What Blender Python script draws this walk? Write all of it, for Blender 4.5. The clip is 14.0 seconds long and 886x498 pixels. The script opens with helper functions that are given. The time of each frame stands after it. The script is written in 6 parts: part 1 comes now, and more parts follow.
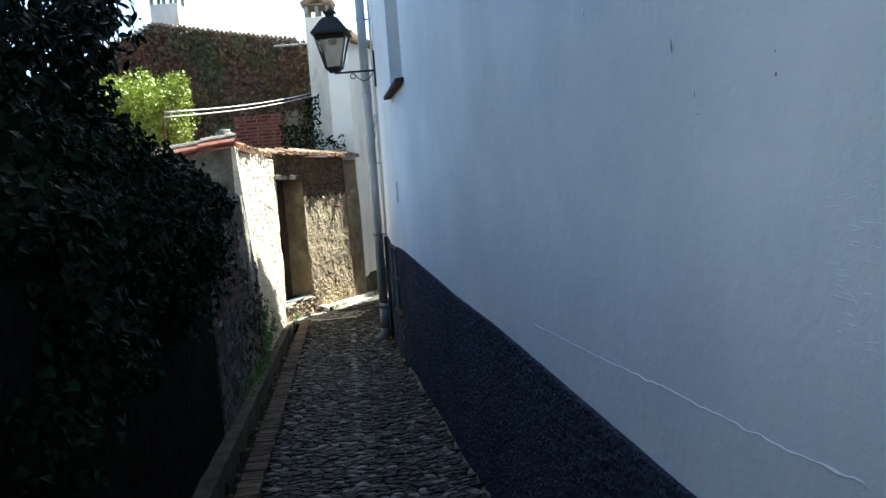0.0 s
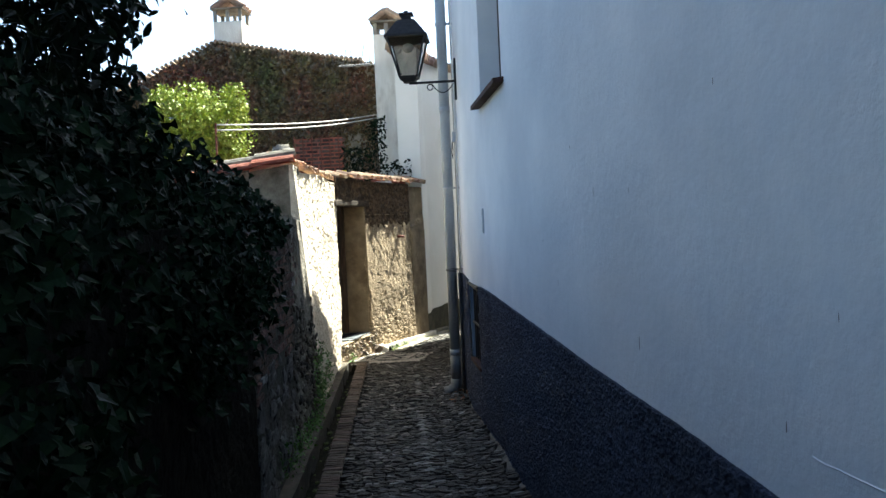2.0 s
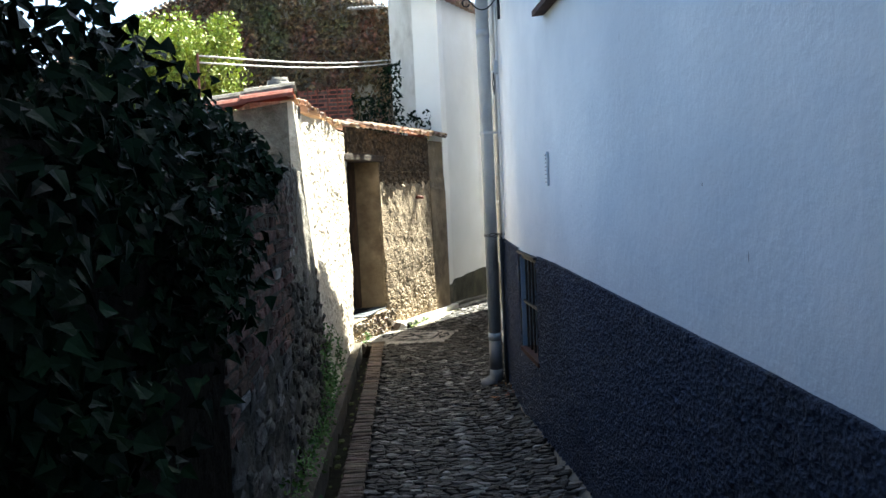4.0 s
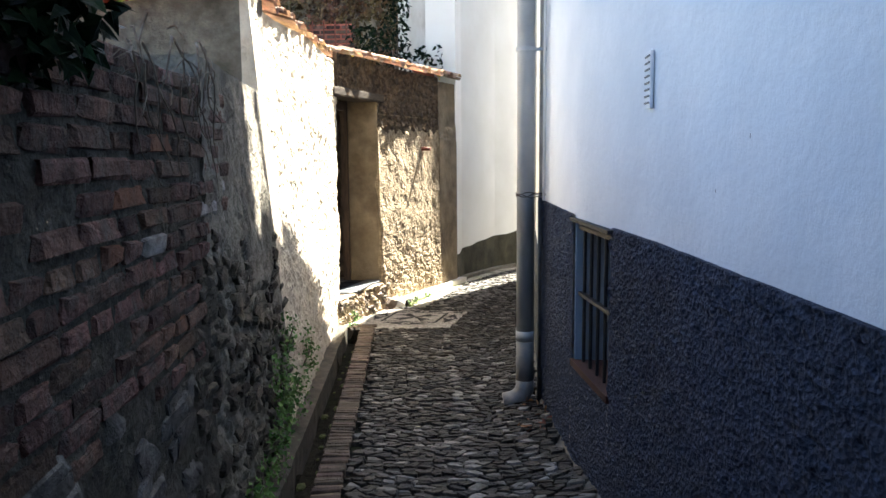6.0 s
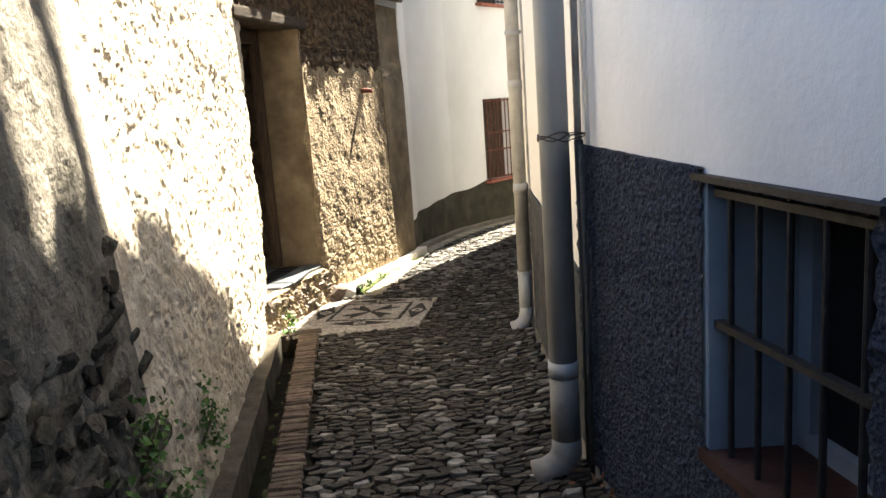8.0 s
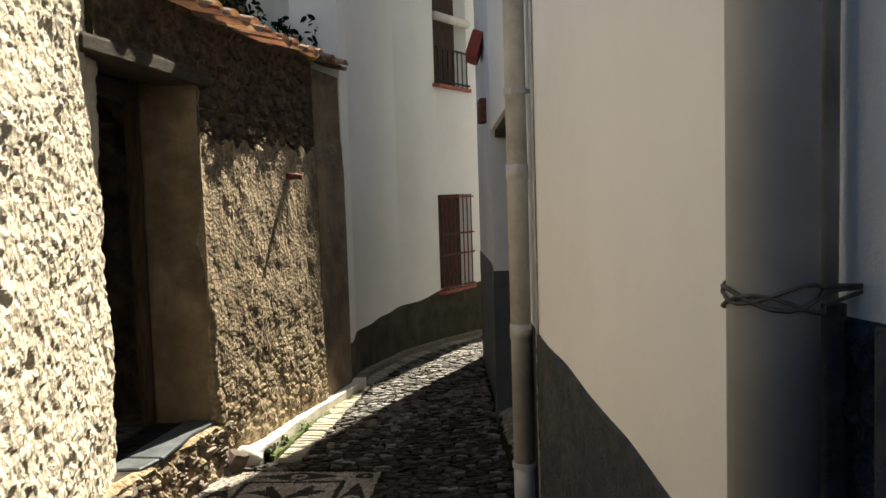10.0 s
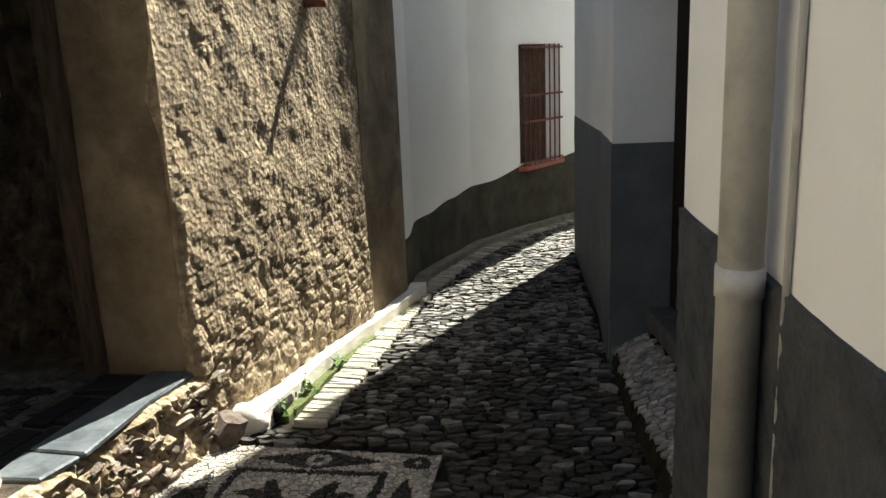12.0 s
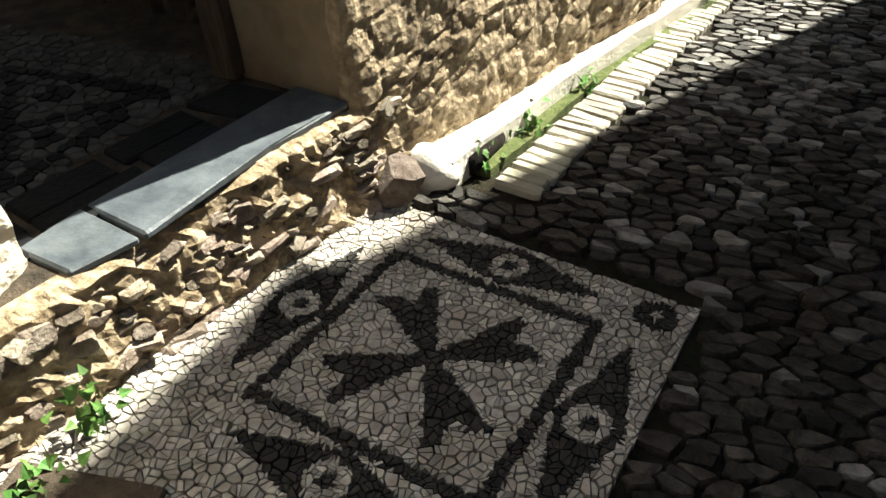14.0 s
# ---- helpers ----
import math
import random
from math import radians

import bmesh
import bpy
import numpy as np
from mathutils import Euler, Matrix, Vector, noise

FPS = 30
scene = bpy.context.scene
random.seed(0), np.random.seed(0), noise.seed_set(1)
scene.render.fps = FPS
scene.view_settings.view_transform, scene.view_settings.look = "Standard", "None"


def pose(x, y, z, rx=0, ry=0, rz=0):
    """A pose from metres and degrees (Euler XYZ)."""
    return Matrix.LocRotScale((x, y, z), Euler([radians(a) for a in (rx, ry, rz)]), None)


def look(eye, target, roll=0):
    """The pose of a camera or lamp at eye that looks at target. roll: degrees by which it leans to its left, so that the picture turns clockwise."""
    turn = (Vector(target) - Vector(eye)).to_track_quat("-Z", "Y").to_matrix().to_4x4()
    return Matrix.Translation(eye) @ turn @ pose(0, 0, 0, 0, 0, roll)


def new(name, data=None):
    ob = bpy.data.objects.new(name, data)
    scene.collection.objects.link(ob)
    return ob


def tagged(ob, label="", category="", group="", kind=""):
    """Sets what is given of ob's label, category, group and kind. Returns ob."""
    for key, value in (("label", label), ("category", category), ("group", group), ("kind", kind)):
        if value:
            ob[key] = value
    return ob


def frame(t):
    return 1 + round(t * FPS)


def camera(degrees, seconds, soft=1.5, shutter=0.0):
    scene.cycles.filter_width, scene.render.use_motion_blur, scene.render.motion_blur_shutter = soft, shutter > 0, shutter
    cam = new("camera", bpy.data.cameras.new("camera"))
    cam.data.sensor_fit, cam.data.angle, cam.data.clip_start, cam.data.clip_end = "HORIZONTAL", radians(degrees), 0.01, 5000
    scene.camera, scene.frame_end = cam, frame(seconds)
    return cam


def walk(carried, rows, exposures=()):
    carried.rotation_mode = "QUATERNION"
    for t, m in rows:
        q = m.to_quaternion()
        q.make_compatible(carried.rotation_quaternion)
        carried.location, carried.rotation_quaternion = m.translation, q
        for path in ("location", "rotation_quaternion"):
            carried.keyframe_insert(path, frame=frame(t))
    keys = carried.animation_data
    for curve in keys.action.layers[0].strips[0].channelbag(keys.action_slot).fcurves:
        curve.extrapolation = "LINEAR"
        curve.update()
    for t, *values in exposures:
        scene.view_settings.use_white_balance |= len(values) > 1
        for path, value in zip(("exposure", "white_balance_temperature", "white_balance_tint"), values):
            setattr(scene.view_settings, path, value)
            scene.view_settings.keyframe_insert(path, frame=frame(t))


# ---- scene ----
cam = camera(59.1, 14.0)
PATH = [
    (0, (-0.016, 0.038, 1.452), (-0.016, 2.031, 1.288), -4.3),
    (0.5, (-0.114, 0.358, 1.46), (-0.235, 2.353, 1.385), -3.6),
    (1, (-0.2, 0.684, 1.451), (-0.371, 2.676, 1.41), -2.3),
    (1.5, (-0.313, 0.991, 1.458), (-0.449, 2.986, 1.39), -2.6),
    (2, (-0.335, 1.336, 1.422), (-0.466, 3.33, 1.351), -2.6),
    (2.5, (-0.389, 1.685, 1.428), (-0.527, 3.68, 1.376), -2.4),
    (3, (-0.491, 2.077, 1.393), (-0.619, 4.071, 1.291), -3.4),
    (5.5, (-0.877, 4.346, 1.226), (-1.058, 6.328, 1.03), -0.8),
    (6, (-0.919, 4.837, 1.167), (-1.08, 6.816, 0.919), -0.5),
    (6.5, (-1.077, 5.305, 1.121), (-1.195, 7.274, 0.796), -0.9),
    (7, (-1.138, 5.795, 1.102), (-1.233, 7.757, 0.726), -2.6),
    (9.5, (-1.275, 8.269, 1.008), (-1.166, 10.241, 0.692), -2.6),
    (10, (-1.281, 8.728, 1.037), (-1.128, 10.717, 0.897), -1.8),
    (10.5, (-1.279, 9.159, 1.043), (-1.075, 11.144, 0.921), -3.1),
    (11, (-1.252, 9.595, 1.011), (-1.113, 11.586, 0.883), -2.5),
    (11.5, (-1.29, 10.041, 0.944), (-1.235, 12.022, 0.677), -1.8),
    (12, (-1.257, 10.498, 0.884), (-1.291, 12.444, 0.422), -2.4),
    (12.5, (-1.299, 10.884, 0.833), (-1.442, 12.751, 0.131), -2.9),
    (13, (-1.342, 11.244, 0.797), (-1.6, 12.991, -0.142), -4.0),
    (13.5, (-1.298, 11.539, 0.768), (-1.767, 13.134, -0.344), -3.5),
    (14, (-1.328, 11.784, 0.727), (-1.981, 13.187, -0.539), -3.4),
]
EXPOSURES = [(0, 2.93, 5700, 0), (0.7, 2.95, 5900, 1), (1.5, 3.0, 6050, 2), (2, 2.88, 5950, 2), (3, 2.95, 5800, 2), (5.5, 3.65, 6100, 7), (6.5, 3.72, 6300, 9), (7.2, 3.65, 6500, 9), (9.5, 2.2, 7000, 8), (10, 1.85, 6650, 7), (11, 1.95, 5950, 4), (12.5, 2.42, 6050, 4), (13.5, 2.68, 6000, 4), (14, 2.25, 6050, 4)]
walk(cam, [(t, look(eye, target, roll)) for t, eye, target, roll in PATH], EXPOSURES)

# ---- light ----
SUN_AZ, SUN_EL = radians(26.6), radians(52)          # azimuth from +y towards +x
world = bpy.data.worlds.new("sky")
scene.world = world
world.use_nodes = True
_n = world.node_tree.nodes
_sky = _n.new("ShaderNodeTexSky")
_sky.sky_type, _sky.sun_disc = "NISHITA", False
_sky.sun_elevation, _sky.sun_rotation = SUN_EL, SUN_AZ
_sky.dust_density, _sky.ozone_density = 2.0, 1.0
world.node_tree.links.new(_sky.outputs[0], _n["Background"].inputs[0])
_n["Background"].inputs[1].default_value = 0.05
_sun = new("sun", bpy.data.lights.new("sun", "SUN"))
_sun.data.energy, _sun.data.angle, _sun.data.color = 5.0, radians(0.6), (1.0, 0.915, 0.765)
_sd = Vector((math.sin(SUN_AZ) * math.cos(SUN_EL), math.cos(SUN_AZ) * math.cos(SUN_EL), math.sin(SUN_EL)))
_sun.matrix_world = look(_sd * 40, (0, 0, 0))


# ---- materials ----
def material(name, a, b, scale=8.0, rough=0.85, bump=0.3, fine=60.0, stain=None, stain_scale=1.2, stain_amt=0.6,
             rand="", rand_amt=0.35, metal=0.0, cells=0.0, dist=0.02, spec=0.3, stretch=(1, 1, 1)):
    """Two-tone noise colour, optional stains, fine relief, optional variation from piece to piece."""
    m = bpy.data.materials.new(name)
    m.use_nodes = True
    nt, nd, lk = m.node_tree, m.node_tree.nodes, m.node_tree.links
    bs = nd["Principled BSDF"]
    geo = nd.new("ShaderNodeNewGeometry")
    mp = nd.new("ShaderNodeMapping")
    mp.inputs["Scale"].default_value = stretch
    lk.new(geo.outputs["Position"], mp.inputs[0])

    def noise_tex(sc, detail=6.0, roughness=0.6):
        t = nd.new("ShaderNodeTexNoise")
        t.inputs["Scale"].default_value, t.inputs["Detail"].default_value, t.inputs["Roughness"].default_value = sc, detail, roughness
        lk.new(mp.outputs[0], t.inputs["Vector"])
        return t

    def ramp(src, lo, hi):
        r = nd.new("ShaderNodeMapRange")
        r.inputs[1].default_value, r.inputs[2].default_value = lo, hi
        lk.new(src, r.inputs[0])
        return r.outputs[0]

    def mix(fac, c1, c2, mode="MIX"):
        x = nd.new("ShaderNodeMix")
        x.data_type, x.blend_type = "RGBA", mode
        for sock, v in ((x.inputs[0], fac), (x.inputs[6], c1), (x.inputs[7], c2)):
            if isinstance(v, (int, float)):
                sock.default_value = v
            elif isinstance(v, tuple):
                sock.default_value = (*v, 1)
            else:
                lk.new(v, sock)
        return x.outputs[2]

    n1 = noise_tex(scale)
    col = mix(ramp(n1.outputs[0], 0.36, 0.64), a, b)
    if stain:
        n2 = noise_tex(stain_scale, 8.0, 0.65)
        f = nd.new("ShaderNodeMath")
        f.operation = "MULTIPLY"
        lk.new(ramp(n2.outputs[0], 0.48, 0.68), f.inputs[0])
        f.inputs[1].default_value = stain_amt
        col = mix(f.outputs[0], col, stain)
    if rand:
        src = nd.new("ShaderNodeObjectInfo").outputs["Random"] if rand == "object" else geo.outputs["Random Per Island"]
        hsv = nd.new("ShaderNodeHueSaturation")
        mr = nd.new("ShaderNodeMapRange")
        mr.inputs[3].default_value, mr.inputs[4].default_value = 1 - rand_amt, 1 + rand_amt
        lk.new(src, mr.inputs[0])
        lk.new(mr.outputs[0], hsv.inputs["Value"])
        w = nd.new("ShaderNodeMath")
        w.operation = "MULTIPLY_ADD"
        fr = nd.new("ShaderNodeMath")
        fr.operation = "FRACT"
        m7 = nd.new("ShaderNodeMath")
        m7.operation = "MULTIPLY"
        m7.inputs[1].default_value = 7.31
        lk.new(src, m7.inputs[0])
        lk.new(m7.outputs[0], fr.inputs[0])
        lk.new(fr.outputs[0], w.inputs[0])
        w.inputs[1].default_value, w.inputs[2].default_value = 0.04, 0.48
        lk.new(w.outputs[0], hsv.inputs["Hue"])
        lk.new(col, hsv.inputs["Color"])
        col = hsv.outputs[0]
    lk.new(col, bs.inputs["Base Color"])
    bs.inputs["Roughness"].default_value, bs.inputs["Metallic"].default_value = rough, metal
    bs.inputs["Specular IOR Level"].default_value = spec
    if bump:
        bp = nd.new("ShaderNodeBump")
        bp.inputs["Strength"].default_value, bp.inputs["Distance"].default_value = bump, dist
        n3 = noise_tex(fine, 5.0, 0.65)
        src = n3.outputs[0]
        if cells:
            v = nd.new("ShaderNodeTexVoronoi")
            v.inputs["Scale"].default_value = cells
            lk.new(mp.outputs[0], v.inputs["Vector"])
            ad = nd.new("ShaderNodeMath")
            ad.operation = "ADD"
            lk.new(v.outputs[0], ad.inputs[0])
            lk.new(src, ad.inputs[1])
            src = ad.outputs[0]
        lk.new(src, bp.inputs["Height"])
        lk.new(bp.outputs[0], bs.inputs["Normal"])
    return m


WHITE = material("white_limewash", (0.64, 0.66, 0.68), (0.73, 0.74, 0.75), 1.6, 0.85, 0.3, 22, (0.54, 0.56, 0.59), 0.6, 0.6, dist=0.014, spec=0.2)
WARM = material("warm_limewash", (0.76, 0.74, 0.69), (0.80, 0.78, 0.74), 1.6, 0.8, 0.15, 24, (0.66, 0.63, 0.58), 0.7, 0.5, dist=0.01)
DADO = material("grey_roughcast", (0.017, 0.026, 0.050), (0.050, 0.070, 0.120), 50, 0.92, 1.0, 95, (0.014, 0.021, 0.037), 1.3, 0.6, cells=62, dist=0.04)
DADO_B = material("worn_grey_dado", (0.030, 0.034, 0.038), (0.062, 0.066, 0.070), 14, 0.9, 0.8, 80, (0.10, 0.092, 0.08), 4.0, 0.5, dist=0.015)
DADO_C = material("smooth_slate_paint", (0.058, 0.072, 0.085), (0.088, 0.102, 0.116), 5, 0.7, 0.25, 40, (0.12, 0.125, 0.13), 4, 0.4)
MOULD = material("mouldy_plaster", (0.026, 0.025, 0.015), (0.058, 0.052, 0.032), 4, 0.95, 0.5, 40, (0.12, 0.10, 0.065), 2.2, 0.45)
RUBBLE = material("rubble_render", (0.205, 0.150, 0.088), (0.42, 0.33, 0.215), 20, 0.95, 0.9, 75, (0.10, 0.068, 0.038), 4.5, 0.75, cells=40, dist=0.012)
# bare stone of the wall head; its dark brown also holds the tiles' shade
RUBBLE_U = material("bare_brown_stone", (0.050, 0.032, 0.018), (0.145, 0.098, 0.057), 16, 0.95, 0.9, 50, (0.024, 0.017, 0.010), 5, 0.7, cells=14, dist=0.02)
EDGE_P = material("pale_edging_brick", (0.29, 0.26, 0.205), (0.42, 0.385, 0.31), 20, 0.92, 0.6, 80, (0.20, 0.18, 0.12), 5, 0.5, "object", 0.3)
STONE_D = material("mossy_wall_stone", (0.034, 0.029, 0.022), (0.095, 0.080, 0.062), 16, 0.93, 0.9, 60, (0.02, 0.024, 0.012), 6, 0.65, "object", 0.6)
STONE_G = material("grey_smeared_stone", (0.055, 0.052, 0.050), (0.14, 0.135, 0.128), 12, 0.94, 1.0, 45, (0.035, 0.036, 0.026), 5, 0.6, "object", 0.35)
LEDGE = material("dark_gutter_ledge", (0.045, 0.037, 0.027), (0.105, 0.088, 0.066), 9, 0.95, 0.7, 50, (0.028, 0.030, 0.016), 3, 0.65)
SLATE_P = material("worn_slate_edge", (0.036, 0.043, 0.050), (0.085, 0.096, 0.105), 7, 0.5, 0.4, 40, (0.16, 0.17, 0.17), 9, 0.35, dist=0.008, spec=0.4)
RUBBLE_L = material("pale_rubble_render", (0.50, 0.43, 0.33), (0.64, 0.57, 0.46), 8, 0.95, 0.8, 50, (0.33, 0.28, 0.21), 2.5, 0.6, cells=20, dist=0.02)
# ruin's room and doorway: the lack of light there is put into these colours
STONE_W = material("shade_dark_stone", (0.024, 0.018, 0.011), (0.085, 0.063, 0.042), 11, 0.93, 0.8, 60, (0.010, 0.008, 0.006), 4, 0.65)
FLOOR_P = material("shade_dimmed_floor_stone", (0.034, 0.034, 0.033), (0.075, 0.073, 0.068), 18, 0.8, 0.4, 70, (0.016, 0.014, 0.011), 4, 0.6, "object", 0.35)
FLOOR_D = material("shade_dark_floor_stone", (0.004, 0.004, 0.005), (0.009, 0.009, 0.010), 14, 0.75, 0.4, 60, None, rand="object", rand_amt=0.4, spec=0.15)
ROCK = material("rubble_stone", (0.17, 0.13, 0.095), (0.36, 0.30, 0.235), 18, 0.92, 0.8, 70, (0.11, 0.075, 0.055), 6, 0.6, "object", 0.55)
# near-black stands in for the deep shade below the overhanging shrub
MORTAR_D = material("shade_dark_mortar", (0.005, 0.004, 0.003), (0.014, 0.011, 0.008), 14, 0.97, 0.9, 45, (0.03, 0.025, 0.018), 5.0, 0.3, dist=0.02, spec=0.05)
MORTAR_B = material("smeared_brick_mortar", (0.034, 0.030, 0.024), (0.105, 0.096, 0.080), 11, 0.96, 1.0, 34, (0.016, 0.017, 0.011), 5.5, 0.75, dist=0.03)
SILL = material("dark_red_tile", (0.03, 0.011, 0.008), (0.055, 0.02, 0.014), 10, 0.85, 0.3, 50, (0.03, 0.022, 0.02), 4, 0.5)
# weathered mortar of pier and end wall; the grey holds their shade
MORTAR_G = material("shade_grey_mortar", (0.12, 0.108, 0.088), (0.22, 0.20, 0.165), 9, 0.95, 0.9, 45, (0.05, 0.047, 0.034), 2.8, 0.75, dist=0.02)
MORTAR = material("weathered_mortar", (0.19, 0.175, 0.15), (0.32, 0.30, 0.26), 10, 0.95, 0.8, 50, (0.09, 0.09, 0.07), 2, 0.6, dist=0.015)
PLASTER = material("ochre_plaster", (0.16, 0.12, 0.072), (0.26, 0.20, 0.128), 5, 0.9, 0.6, 35, (0.095, 0.068, 0.042), 2.6, 0.85, dist=0.016)
BRICK = material("old_brick", (0.060, 0.034, 0.027), (0.145, 0.082, 0.063), 14, 0.94, 1.0, 45, (0.070, 0.064, 0.054), 11, 0.8, "object", 0.55, dist=0.03)
BRICK_P = material("whitened_brick", (0.15, 0.14, 0.135), (0.30, 0.295, 0.29), 14, 0.92, 0.8, 60, (0.085, 0.06, 0.05), 8, 0.8)
BRICK_O = material("orange_brick", (0.13, 0.055, 0.034), (0.18, 0.085, 0.05), 18, 0.92, 0.8, 60, (0.075, 0.062, 0.05), 8, 0.8)
BRICK_E = material("worn_edging_brick", (0.085, 0.060, 0.043), (0.15, 0.11, 0.08), 20, 0.92, 0.6, 80, (0.05, 0.045, 0.03), 4, 0.6, "object", 0.4)
GROUND = material("packed_earth", (0.012, 0.010, 0.007), (0.032, 0.027, 0.019), 16, 0.97, 0.9, 80, (0.014, 0.020, 0.007), 2, 0.6, spec=0.05)
COBBLE = material("cobble_stone", (0.018, 0.0155, 0.0125), (0.054, 0.048, 0.040), 26, 0.6, 1.0, 50, (0.022, 0.013, 0.008), 3.0, 0.65, "object", 0.8, dist=0.014, spec=0.22)
COBBLE_J = material("cobble_stone", (0.018, 0.0155, 0.0125), (0.054, 0.048, 0.040), 26, 0.6, 1.0, 50, (0.022, 0.013, 0.008), 3.0, 0.65, "island", 0.8, dist=0.014, spec=0.22)
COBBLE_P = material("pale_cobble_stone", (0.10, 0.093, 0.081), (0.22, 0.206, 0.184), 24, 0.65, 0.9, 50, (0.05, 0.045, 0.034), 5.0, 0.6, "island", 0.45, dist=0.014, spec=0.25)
RAMP_STONE = material("grey_ramp_pebble", (0.15, 0.143, 0.132), (0.30, 0.286, 0.265), 22, 0.7, 0.6, 60, (0.08, 0.072, 0.055), 3, 0.5, "object", 0.4, dist=0.01)
PALE = material("pale_mosaic_stone", (0.27, 0.24, 0.205), (0.44, 0.405, 0.35), 30, 0.75, 0.5, 90, (0.17, 0.14, 0.105), 5, 0.6, "island", 0.32, dist=0.006)
DARKM = material("dark_mosaic_stone", (0.012, 0.011, 0.010), (0.032, 0.028, 0.023), 25, 0.75, 0.5, 90, None, rand="island", rand_amt=0.5, dist=0.006)
CONC = material("gutter_concrete", (0.13, 0.115, 0.092), (0.21, 0.185, 0.15), 9, 0.95, 0.5, 60, (0.06, 0.06, 0.035), 3, 0.6)
CONC_W = material("pale_kerb_mortar", (0.60, 0.56, 0.48), (0.72, 0.68, 0.60), 7, 0.9, 0.4, 50, (0.45, 0.40, 0.32), 3, 0.4)
SLATE = material("slate_slab", (0.05, 0.06, 0.07), (0.085, 0.10, 0.11), 9, 0.55, 0.35, 45, (0.03, 0.03, 0.03), 4, 0.5, dist=0.008, spec=0.4)
ZINC = material("grey_pvc_pipe", (0.34, 0.36, 0.38), (0.40, 0.42, 0.44), 5, 0.5, 0.06, 20, (0.26, 0.26, 0.25), 3, 0.4, spec=0.4)
PIPE_P = material("painted_pipe", (0.40, 0.39, 0.37), (0.50, 0.49, 0.46), 6, 0.6, 0.2, 40, (0.24, 0.22, 0.19), 5, 0.7)
PIPE_D = material("dark_pipe_base", (0.13, 0.13, 0.13), (0.19, 0.19, 0.185), 6, 0.6, 0.2, 40, (0.26, 0.24, 0.2), 6, 0.5)
IRON = material("black_iron", (0.010, 0.010, 0.012), (0.022, 0.022, 0.024), 30, 0.6, 0.2, 90, spec=0.2)
RUST = material("rusty_iron", (0.10, 0.032, 0.022), (0.19, 0.065, 0.042), 25, 0.8, 0.3, 80)
WIRE = material("weathered_wire", (0.05, 0.045, 0.04), (0.10, 0.09, 0.08), 40, 0.7, 0.1, 90)
WOOD_D = material("dark_old_wood", (0.035, 0.022, 0.014), (0.085, 0.055, 0.035), 6, 0.85, 0.6, 30, stretch=(8, 8, 1), dist=0.008)
WOOD_L = material("weathered_beam", (0.028, 0.019, 0.012), (0.062, 0.044, 0.028), 6, 0.9, 0.6, 30, stretch=(8, 1, 8), dist=0.01)
TILE = material("clay_tile", (0.27, 0.18, 0.125), (0.40, 0.29, 0.21), 12, 0.9, 0.4, 60, (0.20, 0.17, 0.13), 5, 0.7, "object", 0.35)
TILE_J = material("clay_roof_tile", (0.22, 0.135, 0.10), (0.34, 0.235, 0.175), 12, 0.9, 0.4, 60, (0.17, 0.145, 0.115), 5, 0.7, "island", 0.3)
TILE_R = material("red_clay", (0.27, 0.075, 0.05), (0.36, 0.12, 0.08), 10, 0.85, 0.3, 50, (0.22, 0.15, 0.12), 4, 0.5)
BLUEW = material("pale_blue_paint", (0.16, 0.20, 0.25), (0.21, 0.25, 0.30), 6, 0.6, 0.1, 40)
# near-black stands for shade: door recess, house insides, drain hole
DARKIN = material("shade_black", (0.010, 0.008, 0.007), (0.022, 0.018, 0.015), 5, 0.9, 0.5, 30, stretch=(8, 8, 1), spec=0.1)
# shrub and ivy leaves: the foliage's own shade is put into these near-black colours
LEAF_D = material("shade_dark_leaf", (0.003, 0.008, 0.003), (0.008, 0.017, 0.007), 9, 0.4, 0.15, 40, None, rand="island", rand_amt=0.5, spec=0.07)
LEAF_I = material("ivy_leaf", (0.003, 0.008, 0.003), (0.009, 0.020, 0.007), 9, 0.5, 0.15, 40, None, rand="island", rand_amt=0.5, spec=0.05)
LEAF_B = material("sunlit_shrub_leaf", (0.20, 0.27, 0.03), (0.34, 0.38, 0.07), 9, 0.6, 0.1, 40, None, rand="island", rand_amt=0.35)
LEAF_G = material("autumn_creeper_leaf", (0.105, 0.052, 0.030), (0.070, 0.074, 0.026), 1.1, 0.75, 0.1, 40, (0.14, 0.040, 0.030), 0.9, 0.6, "island", 0.6)
LEAF_W = material("wall_weed_leaf", (0.050, 0.115, 0.020), (0.105, 0.20, 0.040), 12, 0.6, 0.1, 40, None, rand="island", rand_amt=0.4)
LEAF_DRY = material("dry_fallen_leaf", (0.16, 0.055, 0.03), (0.24, 0.12, 0.06), 14, 0.8, 0.2, 40, None, rand="island", rand_amt=0.4)
MOSS = material("moss", (0.06, 0.08, 0.02), (0.13, 0.15, 0.05), 30, 0.98, 0.9, 120, (0.16, 0.13, 0.07), 6, 0.5)
STEM = material("woody_stem", (0.10, 0.075, 0.055), (0.20, 0.16, 0.12), 30, 0.9, 0.4, 60)
YELLOW = material("yellow_flower", (0.75, 0.55, 0.03), (0.85, 0.68, 0.06), 20, 0.7, 0)
FABRIC_R = material("red_awning_tile", (0.24, 0.045, 0.035), (0.32, 0.07, 0.05), 8, 0.85, 0.3, 40)
GALVAN = material("corrugated_metal", (0.34, 0.35, 0.36), (0.46, 0.47, 0.48), 8, 0.5, 0.2, 30, (0.2, 0.17, 0.14), 3, 0.5, metal=0.3)
